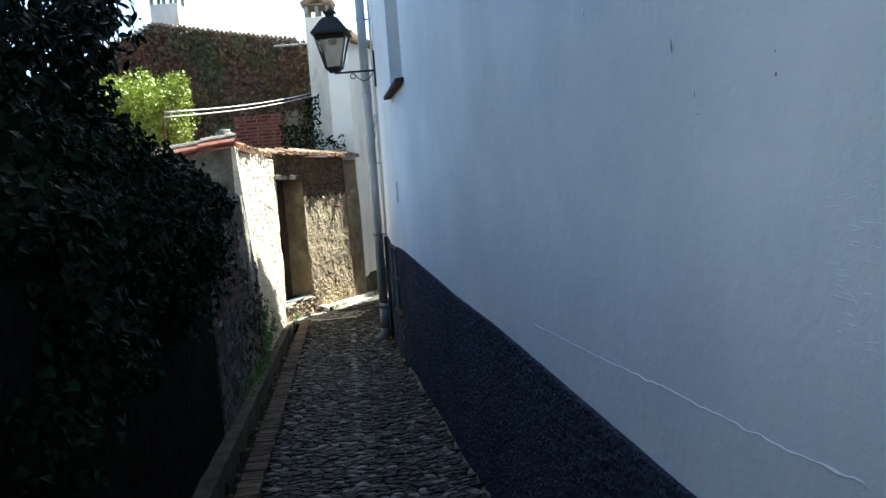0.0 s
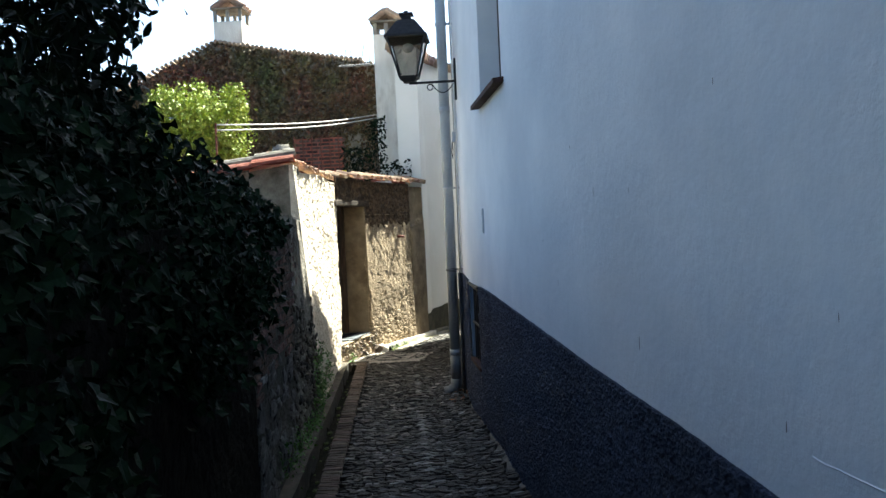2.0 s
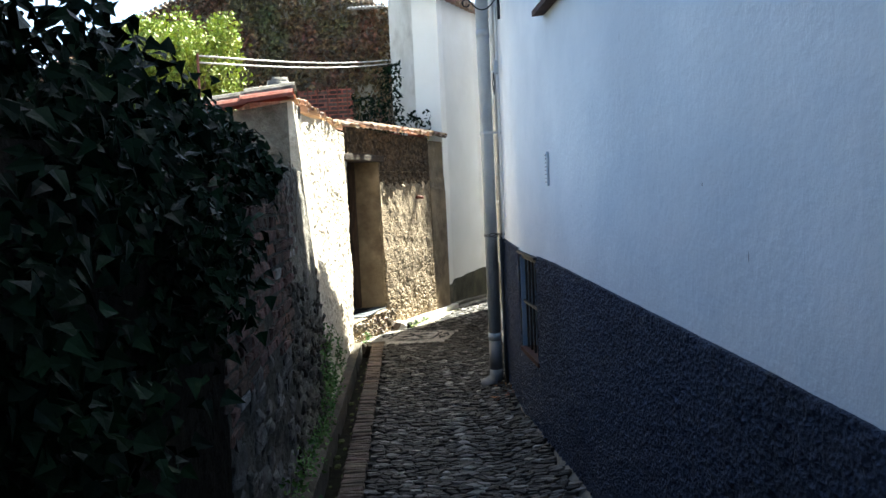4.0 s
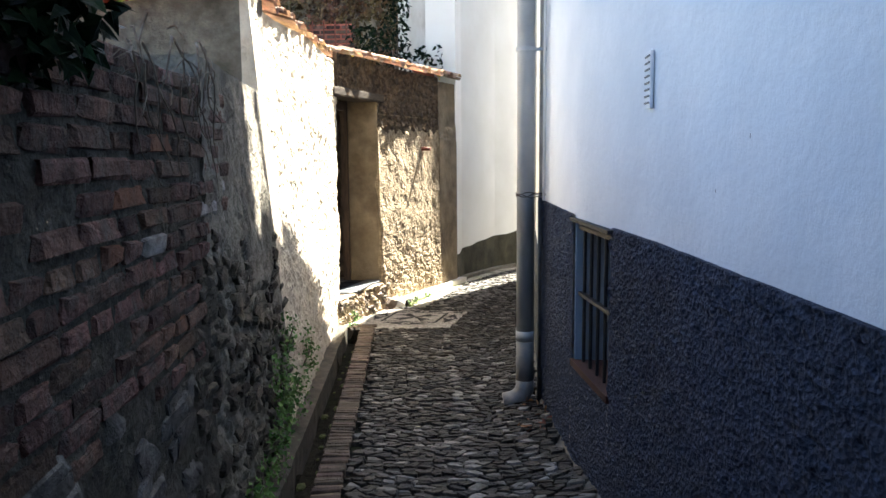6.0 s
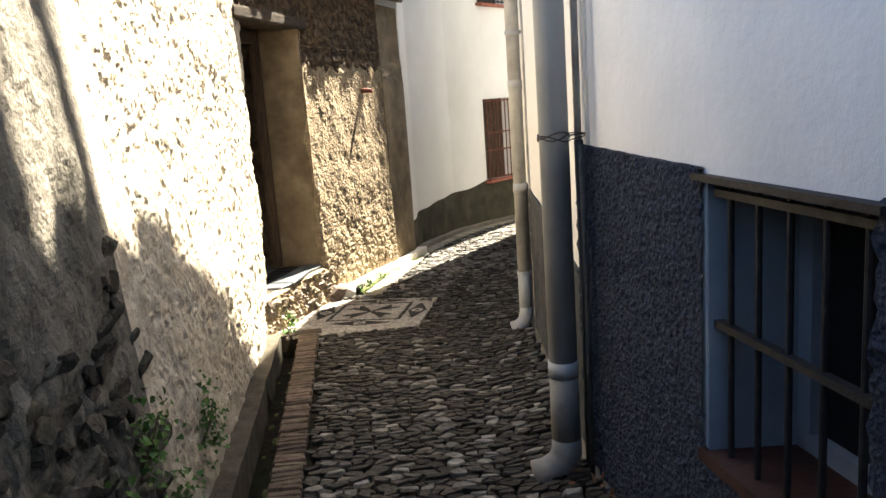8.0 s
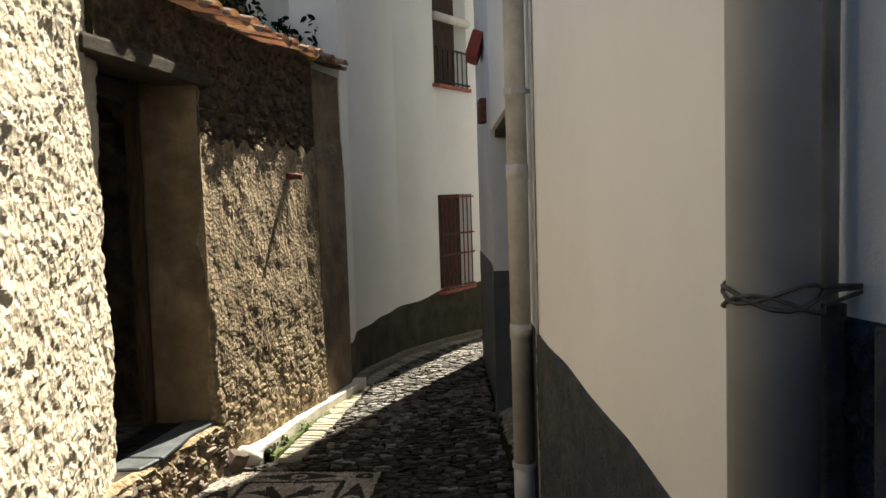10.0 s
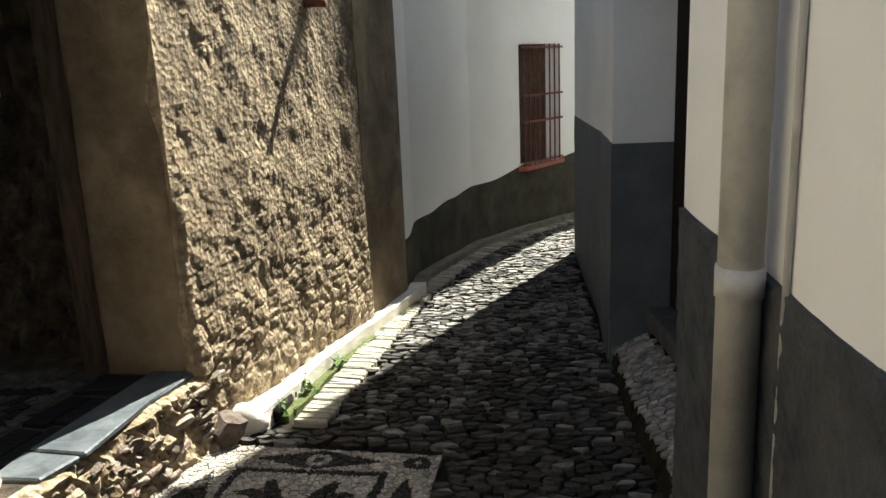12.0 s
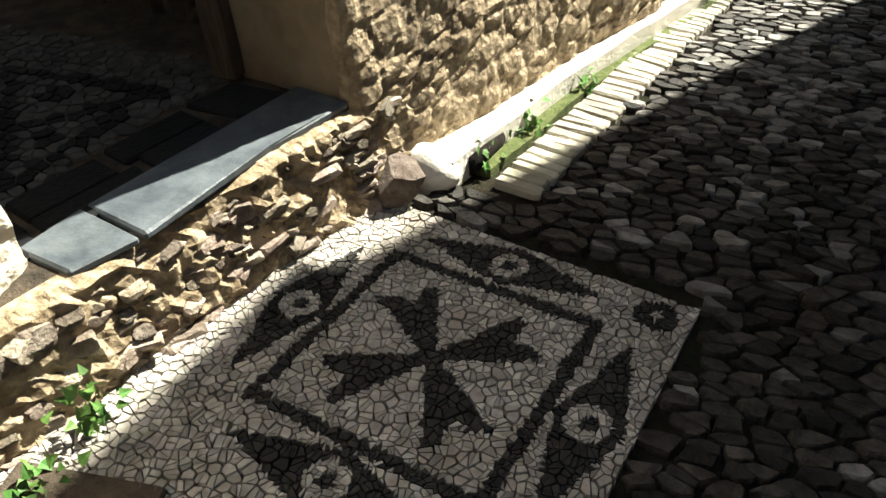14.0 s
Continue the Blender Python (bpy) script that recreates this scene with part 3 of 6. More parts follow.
def barred_window():
    w = tagged(thing("window_2", "low window with iron bars and pale blue frame in the roughcast base", "window"), kind="structure")
    y0, y1, z0, z1 = W2
    def x(y): return wall_a(y)
    bm = B()
    prism(bm, [(x(y0) - 0.02, y0 - 0.01), (x(y0) + 0.34, y0 - 0.01), (x(y1) + 0.34, y1 + 0.01), (x(y1) - 0.02, y1 + 0.01)], z0 - 0.02, z0 + 0.012)
    part("window_sill", bm, SILL, w, "red-brown tile sill")
    bm = B()
    prism(bm, [(x(y1) + 0.002, y1 - 0.014), (x(y1) + 0.30, y1 - 0.014), (x(y1) + 0.30, y1 - 0.002), (x(y1) + 0.002, y1 - 0.002)], z0 + 0.012, z1)
    part("reveal", bm, BLUEW, w, "pale blue painted reveal")
    bm = B()
    for a, b, c, d in ((y1 - 0.065, y1 - 0.015, z0, z1), (y0, y1, z0 + 0.012, z0 + 0.06)):
        prism(bm, [(x(a) + 0.22, a), (x(a) + 0.27, a), (x(b) + 0.27, b), (x(b) + 0.22, b)], c, d)
    wf = part("window_frame", bm, BLUEW, w, "pale blue wooden frame")
    bm = B()
    prism(bm, [(x(y0) + 0.25, y0), (x(y0) + 0.256, y0), (x(y1) + 0.256, y1), (x(y1) + 0.25, y1)], z0, z1)
    part("pane", bm, PANE, wf)
    for i in range(5):
        y = y0 + 0.07 + (y1 - y0 - 0.13) * i / 4
        bm = B()
        tube(bm, [(x(y) + 0.03, y, z0 + 0.01), (x(y) + 0.03, y, z1 - 0.005)], 0.0085, 8)
        part("bar", bm, IRON, w)
    for z in (z0 + 0.35, z1 - 0.03):
        bm = B()
        prism(bm, [(x(y0) + 0.012, y0), (x(y0) + 0.036, y0), (x(y1) + 0.036, y1), (x(y1) + 0.012, y1)], z - 0.012, z + 0.006)
        part("crossbar", bm, IRON, w)
    bm = B()
    prism(bm, [(x(y0) - 0.028, y0 - 0.04), (x(y0) + 0.03, y0 - 0.04), (x(y1) + 0.03, y1 + 0.03), (x(y1) - 0.028, y1 + 0.03)], z1 - 0.004, z1 + 0.012)
    part("drip_edge", bm, IRON, w)


upper_window()
barred_window()
v = thing("wall_vent", "small white plaster vent with eight slots in the house wall", "vent", at=(wall_a(7.69), 7.69, 1.38))
bm = B()
box(bm, (-0.002, 0, 0.03), (0.012, 0.105, 0.20), bevel=0.003)
part("frame", bm, WHITE, v)
# slots are solid bars; the shade inside them is their dark colour
for i in range(8):
    bm = B()
    box(bm, (0, 0, 0), (0.014, 0.085, 0.006), Matrix.Translation((-0.005, 0, -0.05 + i * 0.023)))
    part("slot", bm, PIPE_D, v, "dark bar painted in for the shaded slot")


# ---- drainpipes ----
def drainpipe(x, y, r, top, z0, mat, dark, rings, label, toe):
    p = thing("drainpipe", label, "pipe", "drainpipes on the houses", (x, y, z0))
    bm = B()
    tube(bm, [(0, 0, 0.42), (0, 0, top - z0)], r, 20)
    up = part("upper_pipe", bm, mat, p, smooth=True)
    bm = B()
    tube(bm, [(0, 0, 0.16), (0, 0, 0.43)], r * 1.03, 20)
    part("lower_pipe", bm, mat if not dark else dark, p, smooth=True)
    bm = B()
    a = Vector(toe)
    pts = [Vector((0, 0, 0.18)), Vector((0, 0, 0.12)), a * 0.25 * r * 2 + Vector((0, 0, 0.075)), a * 0.75 * r * 2 + Vector((0, 0, 0.045)), a * 1.35 * r * 2 + Vector((0, 0, 0.035))]
    tube(bm, pts, [r * 1.05, r * 1.1, r * 1.1, r * 1.08, r * 1.08], 18)
    part("elbow", bm, mat if not dark else dark, p, smooth=True)
    for z, kind in rings:
        bm = B()
        if kind == "wire":
            for q in range(3):
                pts = [(math.cos(i * math.tau / 18) * (r + 0.004), math.sin(i * math.tau / 18) * (r + 0.004), z - z0 + 0.012 * math.sin(i * 0.7 + q * 2) + q * 0.006) for i in range(18)] + [(r + 0.10, 0.02, z - z0 + 0.01)]
                tube(bm, pts, 0.0028, 6)
            part("wire_tie", bm, WIRE, up, "twisted dark wire tie")
        elif kind == "clamp":
            tube(bm, [(0, 0, z - z0 - 0.012), (0, 0, z - z0 + 0.012)], r + 0.007, 20)
            box(bm, (r + 0.03, 0.0, z - z0), (0.08, 0.015, 0.018))
            part("clamp", bm, ZINC, up)
        else:
            tube(bm, [(0, 0, z - z0 - 0.03), (0, 0, z - z0 + 0.03)], r + 0.004, 20)
            part("joint", bm, mat, up, smooth=True)
    return p


drainpipe(-0.80, 9.66, 0.0545, 6.4, ground_z(9.66) - 0.01, ZINC, PIPE_D, [(0.893, "wire"), (1.77, "clamp"), (2.6, "joint"), (3.5, "clamp"), (0.02, "joint")], "fat grey plastic drainpipe tied with wire to the house corner", (-0.9, -0.1, 0))
drainpipe(-0.715, 11.95, 0.043, 5.8, ground_z(11.95) - 0.01, PIPE_P, ZINC, [(1.45, "clamp"), (0.455, "joint"), (-0.12, "clamp"), (1.12, "joint"), (2.6, "clamp")], "slim weathered drainpipe on the warm white wall", (-0.9, -0.1, 0))


def conduit(name, x, y, r, z0, z1, mat, label):
    bm = B()
    tube(bm, [(x, y, z0), (x + 0.004, y, (z0 + z1) / 2), (x, y, z1)], r, 10)
    return tagged(mesh_ob(name, bm, mat, None, True), label, "pipe", "thin conduits by the drainpipe")


conduit("conduit", -0.705, 9.69, 0.018, ground_z(9.7), 0.88, DADO_B, "dark lower length of a thin conduit behind the drainpipe")
conduit("conduit", -0.705, 9.70, 0.014, 0.88, 6.2, PIPE_P, "thin pale conduit running up the house corner")
conduit("conduit", -0.72, 9.56, 0.010, ground_z(9.5), 0.87, DADO_B, "thin grey conduit against the roughcast base")
conduit("conduit", -0.695, 9.56, 0.008, 0.87, 6.2, WHITE, "thin white-painted conduit up the white wall")
conduit("cable", -0.665, 11.86, 0.007, -0.5, 5.8, PIPE_P, "thin pale cable beside the slim drainpipe")
bm = B()
box(bm, (-0.70, 9.42, 2.28), (0.035, 0.07, 0.11), bevel=0.008)
jb = tagged(mesh_ob("junction_box", bm, ZINC), "small grey cable junction box on the house corner", "junction box")
bm = B()
tube(bm, [(0.0, 0, 0), (-0.01, -0.02, -0.10), (0.0, -0.03, -0.18), (0.005, 0.01, -0.10), (0, 0.01, 0)], 0.004, 6)
ob = part("cable_loop", bm, IRON, jb)
ob.location = (-0.72, 9.40, 2.24)


# ---- street lamp ----
def street_lamp():
    x, y, z = -1.13, 9.36, 2.845
    wx = wall_a(y)
    L = thing("street_lamp", "black iron wall lantern with clear panes on a bracket", "street lamp", at=(wx, y, z))
    def sq(bm, w0, w1, a, b):
        r0 = [(dx * w0, dy * w0) for dx, dy in ((-1, -1), (1, -1), (1, 1), (-1, 1))]
        r1 = [(dx * w1, dy * w1) for dx, dy in ((-1, -1), (1, -1), (1, 1), (-1, 1))]
        va = [bm.verts.new((px + x - wx, py, a)) for px, py in r0]
        vb = [bm.verts.new((px + x - wx, py, b)) for px, py in r1]
        bm.faces.new(va[::-1])
        bm.faces.new(vb)
        for i in range(4):
            bm.faces.new((va[i], va[(i + 1) % 4], vb[(i + 1) % 4], vb[i]))
    bm = B()
    box(bm, ((x - wx) / 2 + 0.01, 0, 0.0), (abs(x - wx) + 0.02, 0.022, 0.022))
    box(bm, (-0.012, 0, 0.02), (0.022, 0.035, 0.42), bevel=0.004)
    part("bracket_arm", bm, IRON, L)
    bm = B()
    pts = [(-0.03 - 0.22 * i / 14, 0, -0.02 - 0.10 * (1 - abs(i / 7 - 1) ** 2) * 0.9) for i in range(15)]
    tube(bm, pts, 0.006, 6)
    tube(bm, [(-0.27 + 0.03 * math.cos(a * 0.6), 0, -0.05 + 0.03 * math.sin(a * 0.6)) for a in range(11)], 0.006, 6)
    part("scroll", bm, IRON, L)
    bm = B()
    sq(bm, 0.055, 0.085, 0.01, 0.05)
    sq(bm, 0.095, 0.10, 0.05, 0.065)
    part("base", bm, IRON, L)
    for dx, dy in ((-1, -1), (1, -1), (1, 1), (-1, 1)):
        bm = B()
        tube(bm, [(x - wx + dx * 0.09, dy * 0.09, 0.06), (x - wx + dx * 0.185, dy * 0.185, 0.44)], 0.0105, 6)
        part("corner_bar", bm, IRON, L)
    for ax in range(4):
        bm = B()
        c, s = math.cos(ax * math.pi / 2), math.sin(ax * math.pi / 2)
        q = []
        for w, zz in ((0.09, 0.065), (0.18, 0.435)):
            for sgn in (-1, 1):
                px, py = w, sgn * w * 0.97
                q.append(bm.verts.new((x - wx + c * px - s * py, s * px + c * py, zz)))
        bm.faces.new((q[0], q[1], q[3], q[2]))
        bmesh.ops.solidify(bm, geom=bm.faces[:], thickness=0.004)
        pane = part("pane", bm, GLASS, L)
        pane.visible_shadow = False
    bm = B()
    sq(bm, 0.215, 0.215, 0.44, 0.462)
    sq(bm, 0.205, 0.11, 0.462, 0.60)
    sq(bm, 0.11, 0.075, 0.60, 0.635)
    part("roof", bm, IRON, L)
    bm = B()
    sq(bm, 0.05, 0.045, 0.635, 0.69)
    sq(bm, 0.07, 0.07, 0.69, 0.705)
    sq(bm, 0.03, 0.02, 0.705, 0.735)
    part("finial", bm, IRON, L)
    bm = B()
    bmesh.ops.create_uvsphere(bm, u_segments=14, v_segments=8, radius=0.06, matrix=Matrix.Translation((x - wx, 0, 0.36)) @ Matrix.Diagonal((1, 1, 0.8, 1)))
    part("globe", bm, CONC_W, L, "pale round lamp globe", True)


street_lamp()


# ---- shaded garden wall ----
def lw(y, z):
    """Face of the old wall; its head leans back near the plastered pier."""
    lean = max(0.0, 1 - abs(y - 9.6) / 2.6) * 0.10
    return left_wall(y) - lean * max(0, z)


def rough_left(name, y0, y1, top, mat, label, disp, step=0.022, thick=0.45):
    n, m = int((y1 - y0) / step), int((top(y0) + 0.7) / step)
    verts, faces = [], []
    for i in range(n + 1):
        y = y0 + (y1 - y0) * i / n
        zb, zt = ground_z(y) - 0.15, top(y)
        for k in range(m + 1):
            z = zb + (zt - zb) * k / m
            p = Vector((0, y, z))
            verts.append((lw(y, z) + disp(p), y, z))
        verts.append((lw(y, zt) - thick, y, zt))
        verts.append((lw(y, zt) - thick, y, zb))
    w = m + 3
    for i in range(n):
        for k in range(w - 1):
            a = i * w + k
            faces.append((a, a + w, a + w + 1, a + 1))
    faces.append(tuple(range(w))[::-1])
    faces.append(tuple(n * w + k for k in range(w)))
    me = bpy.data.meshes.new(name)
    me.from_pydata(verts, [], faces)
    me.materials.append(mat)
    return tagged(new(name, me), label, "wall", "", "structure")


def garden_disp(p):
    return -0.010 + 0.004 * fbm(p * 3) + 0.006 * fbm(p * 12) + 0.003 * fbm(p * 40, 2)


def garden_top(y): return 1.42 + 0.03 * math.sin(y * 1.7)


# near stretch painted dark for shade, the next one in plain mortar colour
rough_left("wall_garden_near", -6, 5.6, garden_top, MORTAR_D, "old stone garden wall, near-black colour standing in for the shrub's shade", garden_disp, 0.022)
garden = rough_left("wall_garden", 5.6, 7.45, garden_top, MORTAR_B, "old brick garden wall with smeared mortar", garden_disp, 0.014)


def stone_top(y):
    """Head of the bare rubble below the flaking mortar of the grey wall."""
    return lerp([(5.6, 0.42), (6.4, 0.58), (7.2, 0.50), (7.4, 0.92), (8.1, 0.78), (8.45, 0.55), (8.75, 0.45), (9.0, 0.78), (9.6, 0.74), (9.95, 0.15)], y) + 0.06 * noise.noise(Vector((y * 5, 2, 0)))


def pier_disp(p):
    low = min(1.0, max(0.0, (stone_top(p.y) - p.z) * 14))
    return min(1.0, max(0.0, (9.08 - p.y) * 5)) * (0.022 * stones_relief(p, 0.08) * low - 0.024 * low + 0.014 * fbm(p * 2.2) * (1 - 0.5 * low) + 0.010 * fbm(p * 9) + 0.004 * fbm(p * 30, 3))


pier = rough_left("wall_pier", 7.45, 9.08, lambda y: 1.50 + 0.0 * y, MORTAR_G, "rough rubble wall with flaking mortar, greyed for the shade on it", pier_disp, 0.018)
lit = rough_left("wall_ruin_side", 9.08, 12.55, lambda y: 2.05 + 0.02 * math.sin(y * 3), RUBBLE_L, "sunlit crumbling pale rubble wall of the ruin",
                 lambda p: min(1.0, (p.y - 9.08) * 4) * (0.006 * stones_relief(p, 0.06) + 0.020 * fbm(p * 2.5) + 0.007 * fbm(p * 11) + 0.006 * fbm(p * 28) + 0.002 * fbm(p * 60, 2) - 0.020 * max(0, noise.noise(p * 9 + Vector((7, 1, 2))) - 0.42) * 3), 0.013)
# the plastered end wall of the ruin above the garden wall
bm = B()
prism(bm, [(-4.2, 8.72), (-2.33, 9.085), (-2.36, 9.5), (-4.2, 9.2)], 0.5, [1.79, 2.06, 2.06, 1.79])
structure("wall_ruin_end", bm, MORTAR_G, "mortar-plastered end wall of the ruin, greyed for the shade on it", "wall")


def coping(p0, p1, n, w, mat, label, group, r=0.085):
    """Half-round cover tiles laid one behind the other, each its own tile."""
    a, b = Vector(p0), Vector(p1)
    d = (b - a) / n
    c = thing("coping", label, "tile coping", group, tuple(a))
    for i in range(n):
        bm = B()
        q, u = d * i, d.normalized()
        s = u.cross(Vector((0, 0, 1))).normalized()
        up = s.cross(u)
        sg = 7
        rings = []
        for e, rr in ((0.0, r * random.uniform(0.95, 1.05)), (1.12, r * 0.86)):
            o = q + d * e + up * (0.006 if e == 0 else -0.004)
            rings.append([bm.verts.new(o + s * math.cos(k * math.pi / sg) * rr * w + up * math.sin(k * math.pi / sg) * rr * 0.75) for k in range(sg + 1)])
        for k in range(sg):
            bm.faces.new((rings[0][k], rings[0][k + 1], rings[1][k + 1], rings[1][k]))
        bmesh.ops.solidify(bm, geom=bm.faces[:], thickness=0.014)
        part("tile", bm, mat, c)
    return c


coping((-4.1, 8.70, 1.81), (-2.33, 9.05, 2.09), 5, 1.25, TILE_R, "red half-round clay tiles capping the ruin's end wall", "tile copings", 0.10)
coping((-4.1, 8.88, 1.87), (-2.36, 9.24, 2.17), 5, 1.1, MORTAR, "grey weathered cover tiles on the ruin's end wall", "tile copings", 0.10)
bm = B()
bmesh.ops.create_cube(bm, size=0.2, matrix=pose(-2.47, 9.32, 2.21, 0, 0, 20) @ Matrix.Diagonal((1.0, 1.0, 0.75, 1)))
bmesh.ops.bevel(bm, geom=bm.edges[:], offset=0.035, segments=3, affect="EDGES")
for v_ in bm.verts:
    v_.co += v_.normal * 0.03 * noise.noise(v_.co * 9)
tagged(mesh_ob("coping_stone", bm, MORTAR, None, True), "worn block of mortar on the corner of the coping", "stone")


def eave_tiles(p0, p1, n, inward, label, over=0.10, ln=0.30):
    """A row of tiles laid across a wall head, open ends towards the lane."""
    c = thing("eave_tiles", label, "tile coping", "tile copings", p0)
    a, b = Vector((0, 0, 0)), Vector(p1) - Vector(p0)
    u = b.normalized()
    inn = Vector(inward).normalized()
    for i in range(n):
        o = a.lerp(b, (i + 0.5) / n) + Vector((0, 0, random.uniform(-0.012, 0.012)))
        r = b.length / n * 0.56
        ov, cover = over + random.uniform(-0.03, 0.03), i % 2 == 0
        bm = B()
        sg, rings = 6, []
        for e, zz in ((-ov, 0.0), (ln - ov, 0.085)):
            cc = o + inn * e + Vector((0, 0, zz + (0.02 if cover else 0.035)))
            rings.append([bm.verts.new(cc + u * math.cos(k * math.pi / sg) * r + Vector((0, 0, (1 if cover else -1) * math.sin(k * math.pi / sg) * r * 0.6))) for k in range(sg + 1)])
        for k in range(sg):
            bm.faces.new((rings[0][k], rings[0][k + 1], rings[1][k + 1], rings[1][k]))
        bmesh.ops.solidify(bm, geom=bm.faces[:], thickness=0.013)
        part("tile", bm, TILE, c)
    return c


eave_tiles((-2.34, 9.12, 2.06), (-2.60, 12.45, 2.07), 30, (-1, 0.05, 0), "broken clay tiles along the head of the sunlit ruin wall", 0.03, 0.28)
eave_tiles((-2.58, 12.45, 2.11), (-1.60, 15.62, 2.13), 28, (-0.95, 0.3, 0), "row of old clay tiles along the head of the ruin's front", 0.095, 0.34)


# ---- front of the ruin ----
def render_edge(p):
    return 1.40 + 0.11 * noise.noise(p * 3) + 0.06 * noise.noise(p * 11)


def facade_disp(p):
    q = Vector((p.x, p.y, p.z * 0.7))
    rough = 0.6 + 0.8 * max(0.0, noise.noise(p * 3.1 + Vector((2, 4, 1))))
    low = min(1.0, max(0.0, 1.2 - (p.z + 0.6) * 1.1))
    return 0.028 * (0.5 - p.z) + 0.010 * fbm(p * 2.2) + 0.010 * low * stones_relief(Vector((p.x, p.y, p.z * 1.7)), 0.11, 0.3) + rough * (0.0100 * fbm(q * 6) + 0.0062 * fbm(q * 15) + 0.0017 * fbm(p * 45, 2)) - 0.035 * min(1.0, max(0.0, (p.z - render_edge(p)) * 25))


def bare_disp(p):
    return 0.028 * (0.5 - p.z) - 0.012 + 0.022 * stones_relief(Vector((p.x, p.y, p.z * 1.7)), 0.13, 0.25) + 0.012 * fbm(p * 5) + 0.006 * fbm(p * 20) - 0.05 * (p.z < render_edge(p))


def plain_disp(p):
    return 0.006 * fbm(p * 2) + 0.0025 * fbm(p * 12)


F0, F1, F2 = (Vector((*q, 0)) for q in FACADE)
def fp(y): return lerp([(q[1], q[0]) for q in FACADE], y)
DOOR_Y0, DOOR_Y1, DOOR_Z0, DOOR_Z1 = 12.42, 13.34, -0.25, 1.72
rough_wall("wall_ruin_front", ((fp(13.34), 13.34), (fp(14.98), 14.98)), -0.85, 1.58, RUBBLE, "rough tawny rubble front of the ruin, raked by the sun", "wall", lambda p, u, v: facade_disp(p), 0.0125, 0.45)
rough_wall("wall_ruin_front_head", ((fp(13.34), 13.34), (fp(14.98), 14.98)), 1.24, 2.10, RUBBLE_U, "bare brown stonework above the rendered front, darkened for the shade under the tiles", "wall", lambda p, u, v: bare_disp(p), 0.0125, 0.45)
rough_wall("wall_ruin_pillar", ((fp(14.98), 14.98), (fp(15.56), 15.56)), -0.85, 2.06, PLASTER, "smooth ochre plaster strip at the end of the ruin", "wall", lambda p, u, v: 0.012 + (facade_disp(p) if p.z > 1.35 + 0.1 * noise.noise(p * 4) else plain_disp(p)), 0.03, 0.45)
rough_wall("wall_ruin_head", ((fp(12.40), 12.40), (fp(13.34), 13.34)), DOOR_Z1 + 0.07, 2.12, RUBBLE_U, "rubble above the doorway of the ruin", "wall", lambda p, u, v: bare_disp(p), 0.02, 0.45)
bm = B()
prism(bm, [(-2.66, 13.395), (-2.315, 13.345), (-2.315, 13.47), (-2.66, 13.62)], -0.32, DOOR_Z1 + 0.06)
bmesh.ops.subdivide_edges(bm, edges=bm.edges[:], cuts=14, use_grid_fill=True)
for v_ in bm.verts:
    v_.co.y += 0.012 * fbm(v_.co * 3)
structure("door_jamb", bm, PLASTER, "smooth ochre plastered reveal of the ruin's doorway", "door jamb", True)
beam = B()
box(beam, (0, 0, 0), (0.28, 1.24, 0.09), pose(-2.535, 12.90, DOOR_Z1 + 0.03, 0, 0, -14), 0.018)
bmesh.ops.subdivide_edges(beam, edges=beam.edges[:], cuts=3)
for v_ in beam.verts:
    v_.co.z += 0.012 * noise.noise(v_.co * 5)
structure("door_beam", beam, WOOD_L, "cracked weathered wooden lintel of the ruin", "lintel")
bm = B()
box(bm, (0, 0, 0), (0.075, 0.085, 1.98), pose(-2.69, 13.39, 0.74), 0.006)
box(bm, (0, 0, 0), (0.07, 1.0, 0.09), pose(-2.72, 12.9, 1.66), 0.006)
structure("door_frame", bm, WOOD_D, "dark wooden door post and head in the ruin's doorway", "door frame")
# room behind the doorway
rough_wall("wall_ruin_room", ((-5.6, 14.2), (-2.70, 13.60)), -0.4, 0.82, STONE_W, "stone wall inside the ruin, colour darkened for the unlit room", "wall", lambda p, u, v: 0.03 * stones_relief(p, 0.17) + 0.02 * fbm(p * 3), 0.03, 0.3)
rough_wall("wall_ruin_stub", ((-3.06, 13.675), (-2.70, 13.60)), 0.8, 1.98, STONE_W, "ragged stone stub inside the ruin, colour darkened for the unlit room", "wall", lambda p, u, v: 0.03 * stones_relief(p, 0.17) + 0.02 * fbm(p * 3), 0.03, 0.3)
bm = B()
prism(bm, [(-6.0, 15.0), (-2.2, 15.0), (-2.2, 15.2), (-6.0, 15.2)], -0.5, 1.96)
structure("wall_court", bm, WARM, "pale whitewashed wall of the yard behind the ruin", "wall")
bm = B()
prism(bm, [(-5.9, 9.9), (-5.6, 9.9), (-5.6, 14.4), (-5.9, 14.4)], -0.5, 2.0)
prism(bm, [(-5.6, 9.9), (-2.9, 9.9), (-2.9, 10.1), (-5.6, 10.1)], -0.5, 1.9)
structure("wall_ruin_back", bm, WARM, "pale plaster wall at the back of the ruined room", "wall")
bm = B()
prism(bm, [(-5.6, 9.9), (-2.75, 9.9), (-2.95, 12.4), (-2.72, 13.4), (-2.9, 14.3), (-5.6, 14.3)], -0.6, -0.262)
structure("floor_ruin", bm, STONE_W, "stone floor inside the ruin's doorway, colour darkened for the unlit room", "floor")
bm = B()
prism(bm, [(-5.9, 9.95), (-2.72, 9.95), (-2.82, 12.4), (-2.62, 13.45), (-2.9, 13.95), (-5.9, 13.95)], 1.98, 2.10)
prism(bm, [(-2.95, 13.95), (-2.6, 13.5), (-2.0, 15.5), (-2.95, 15.0)], 1.985, 2.105)
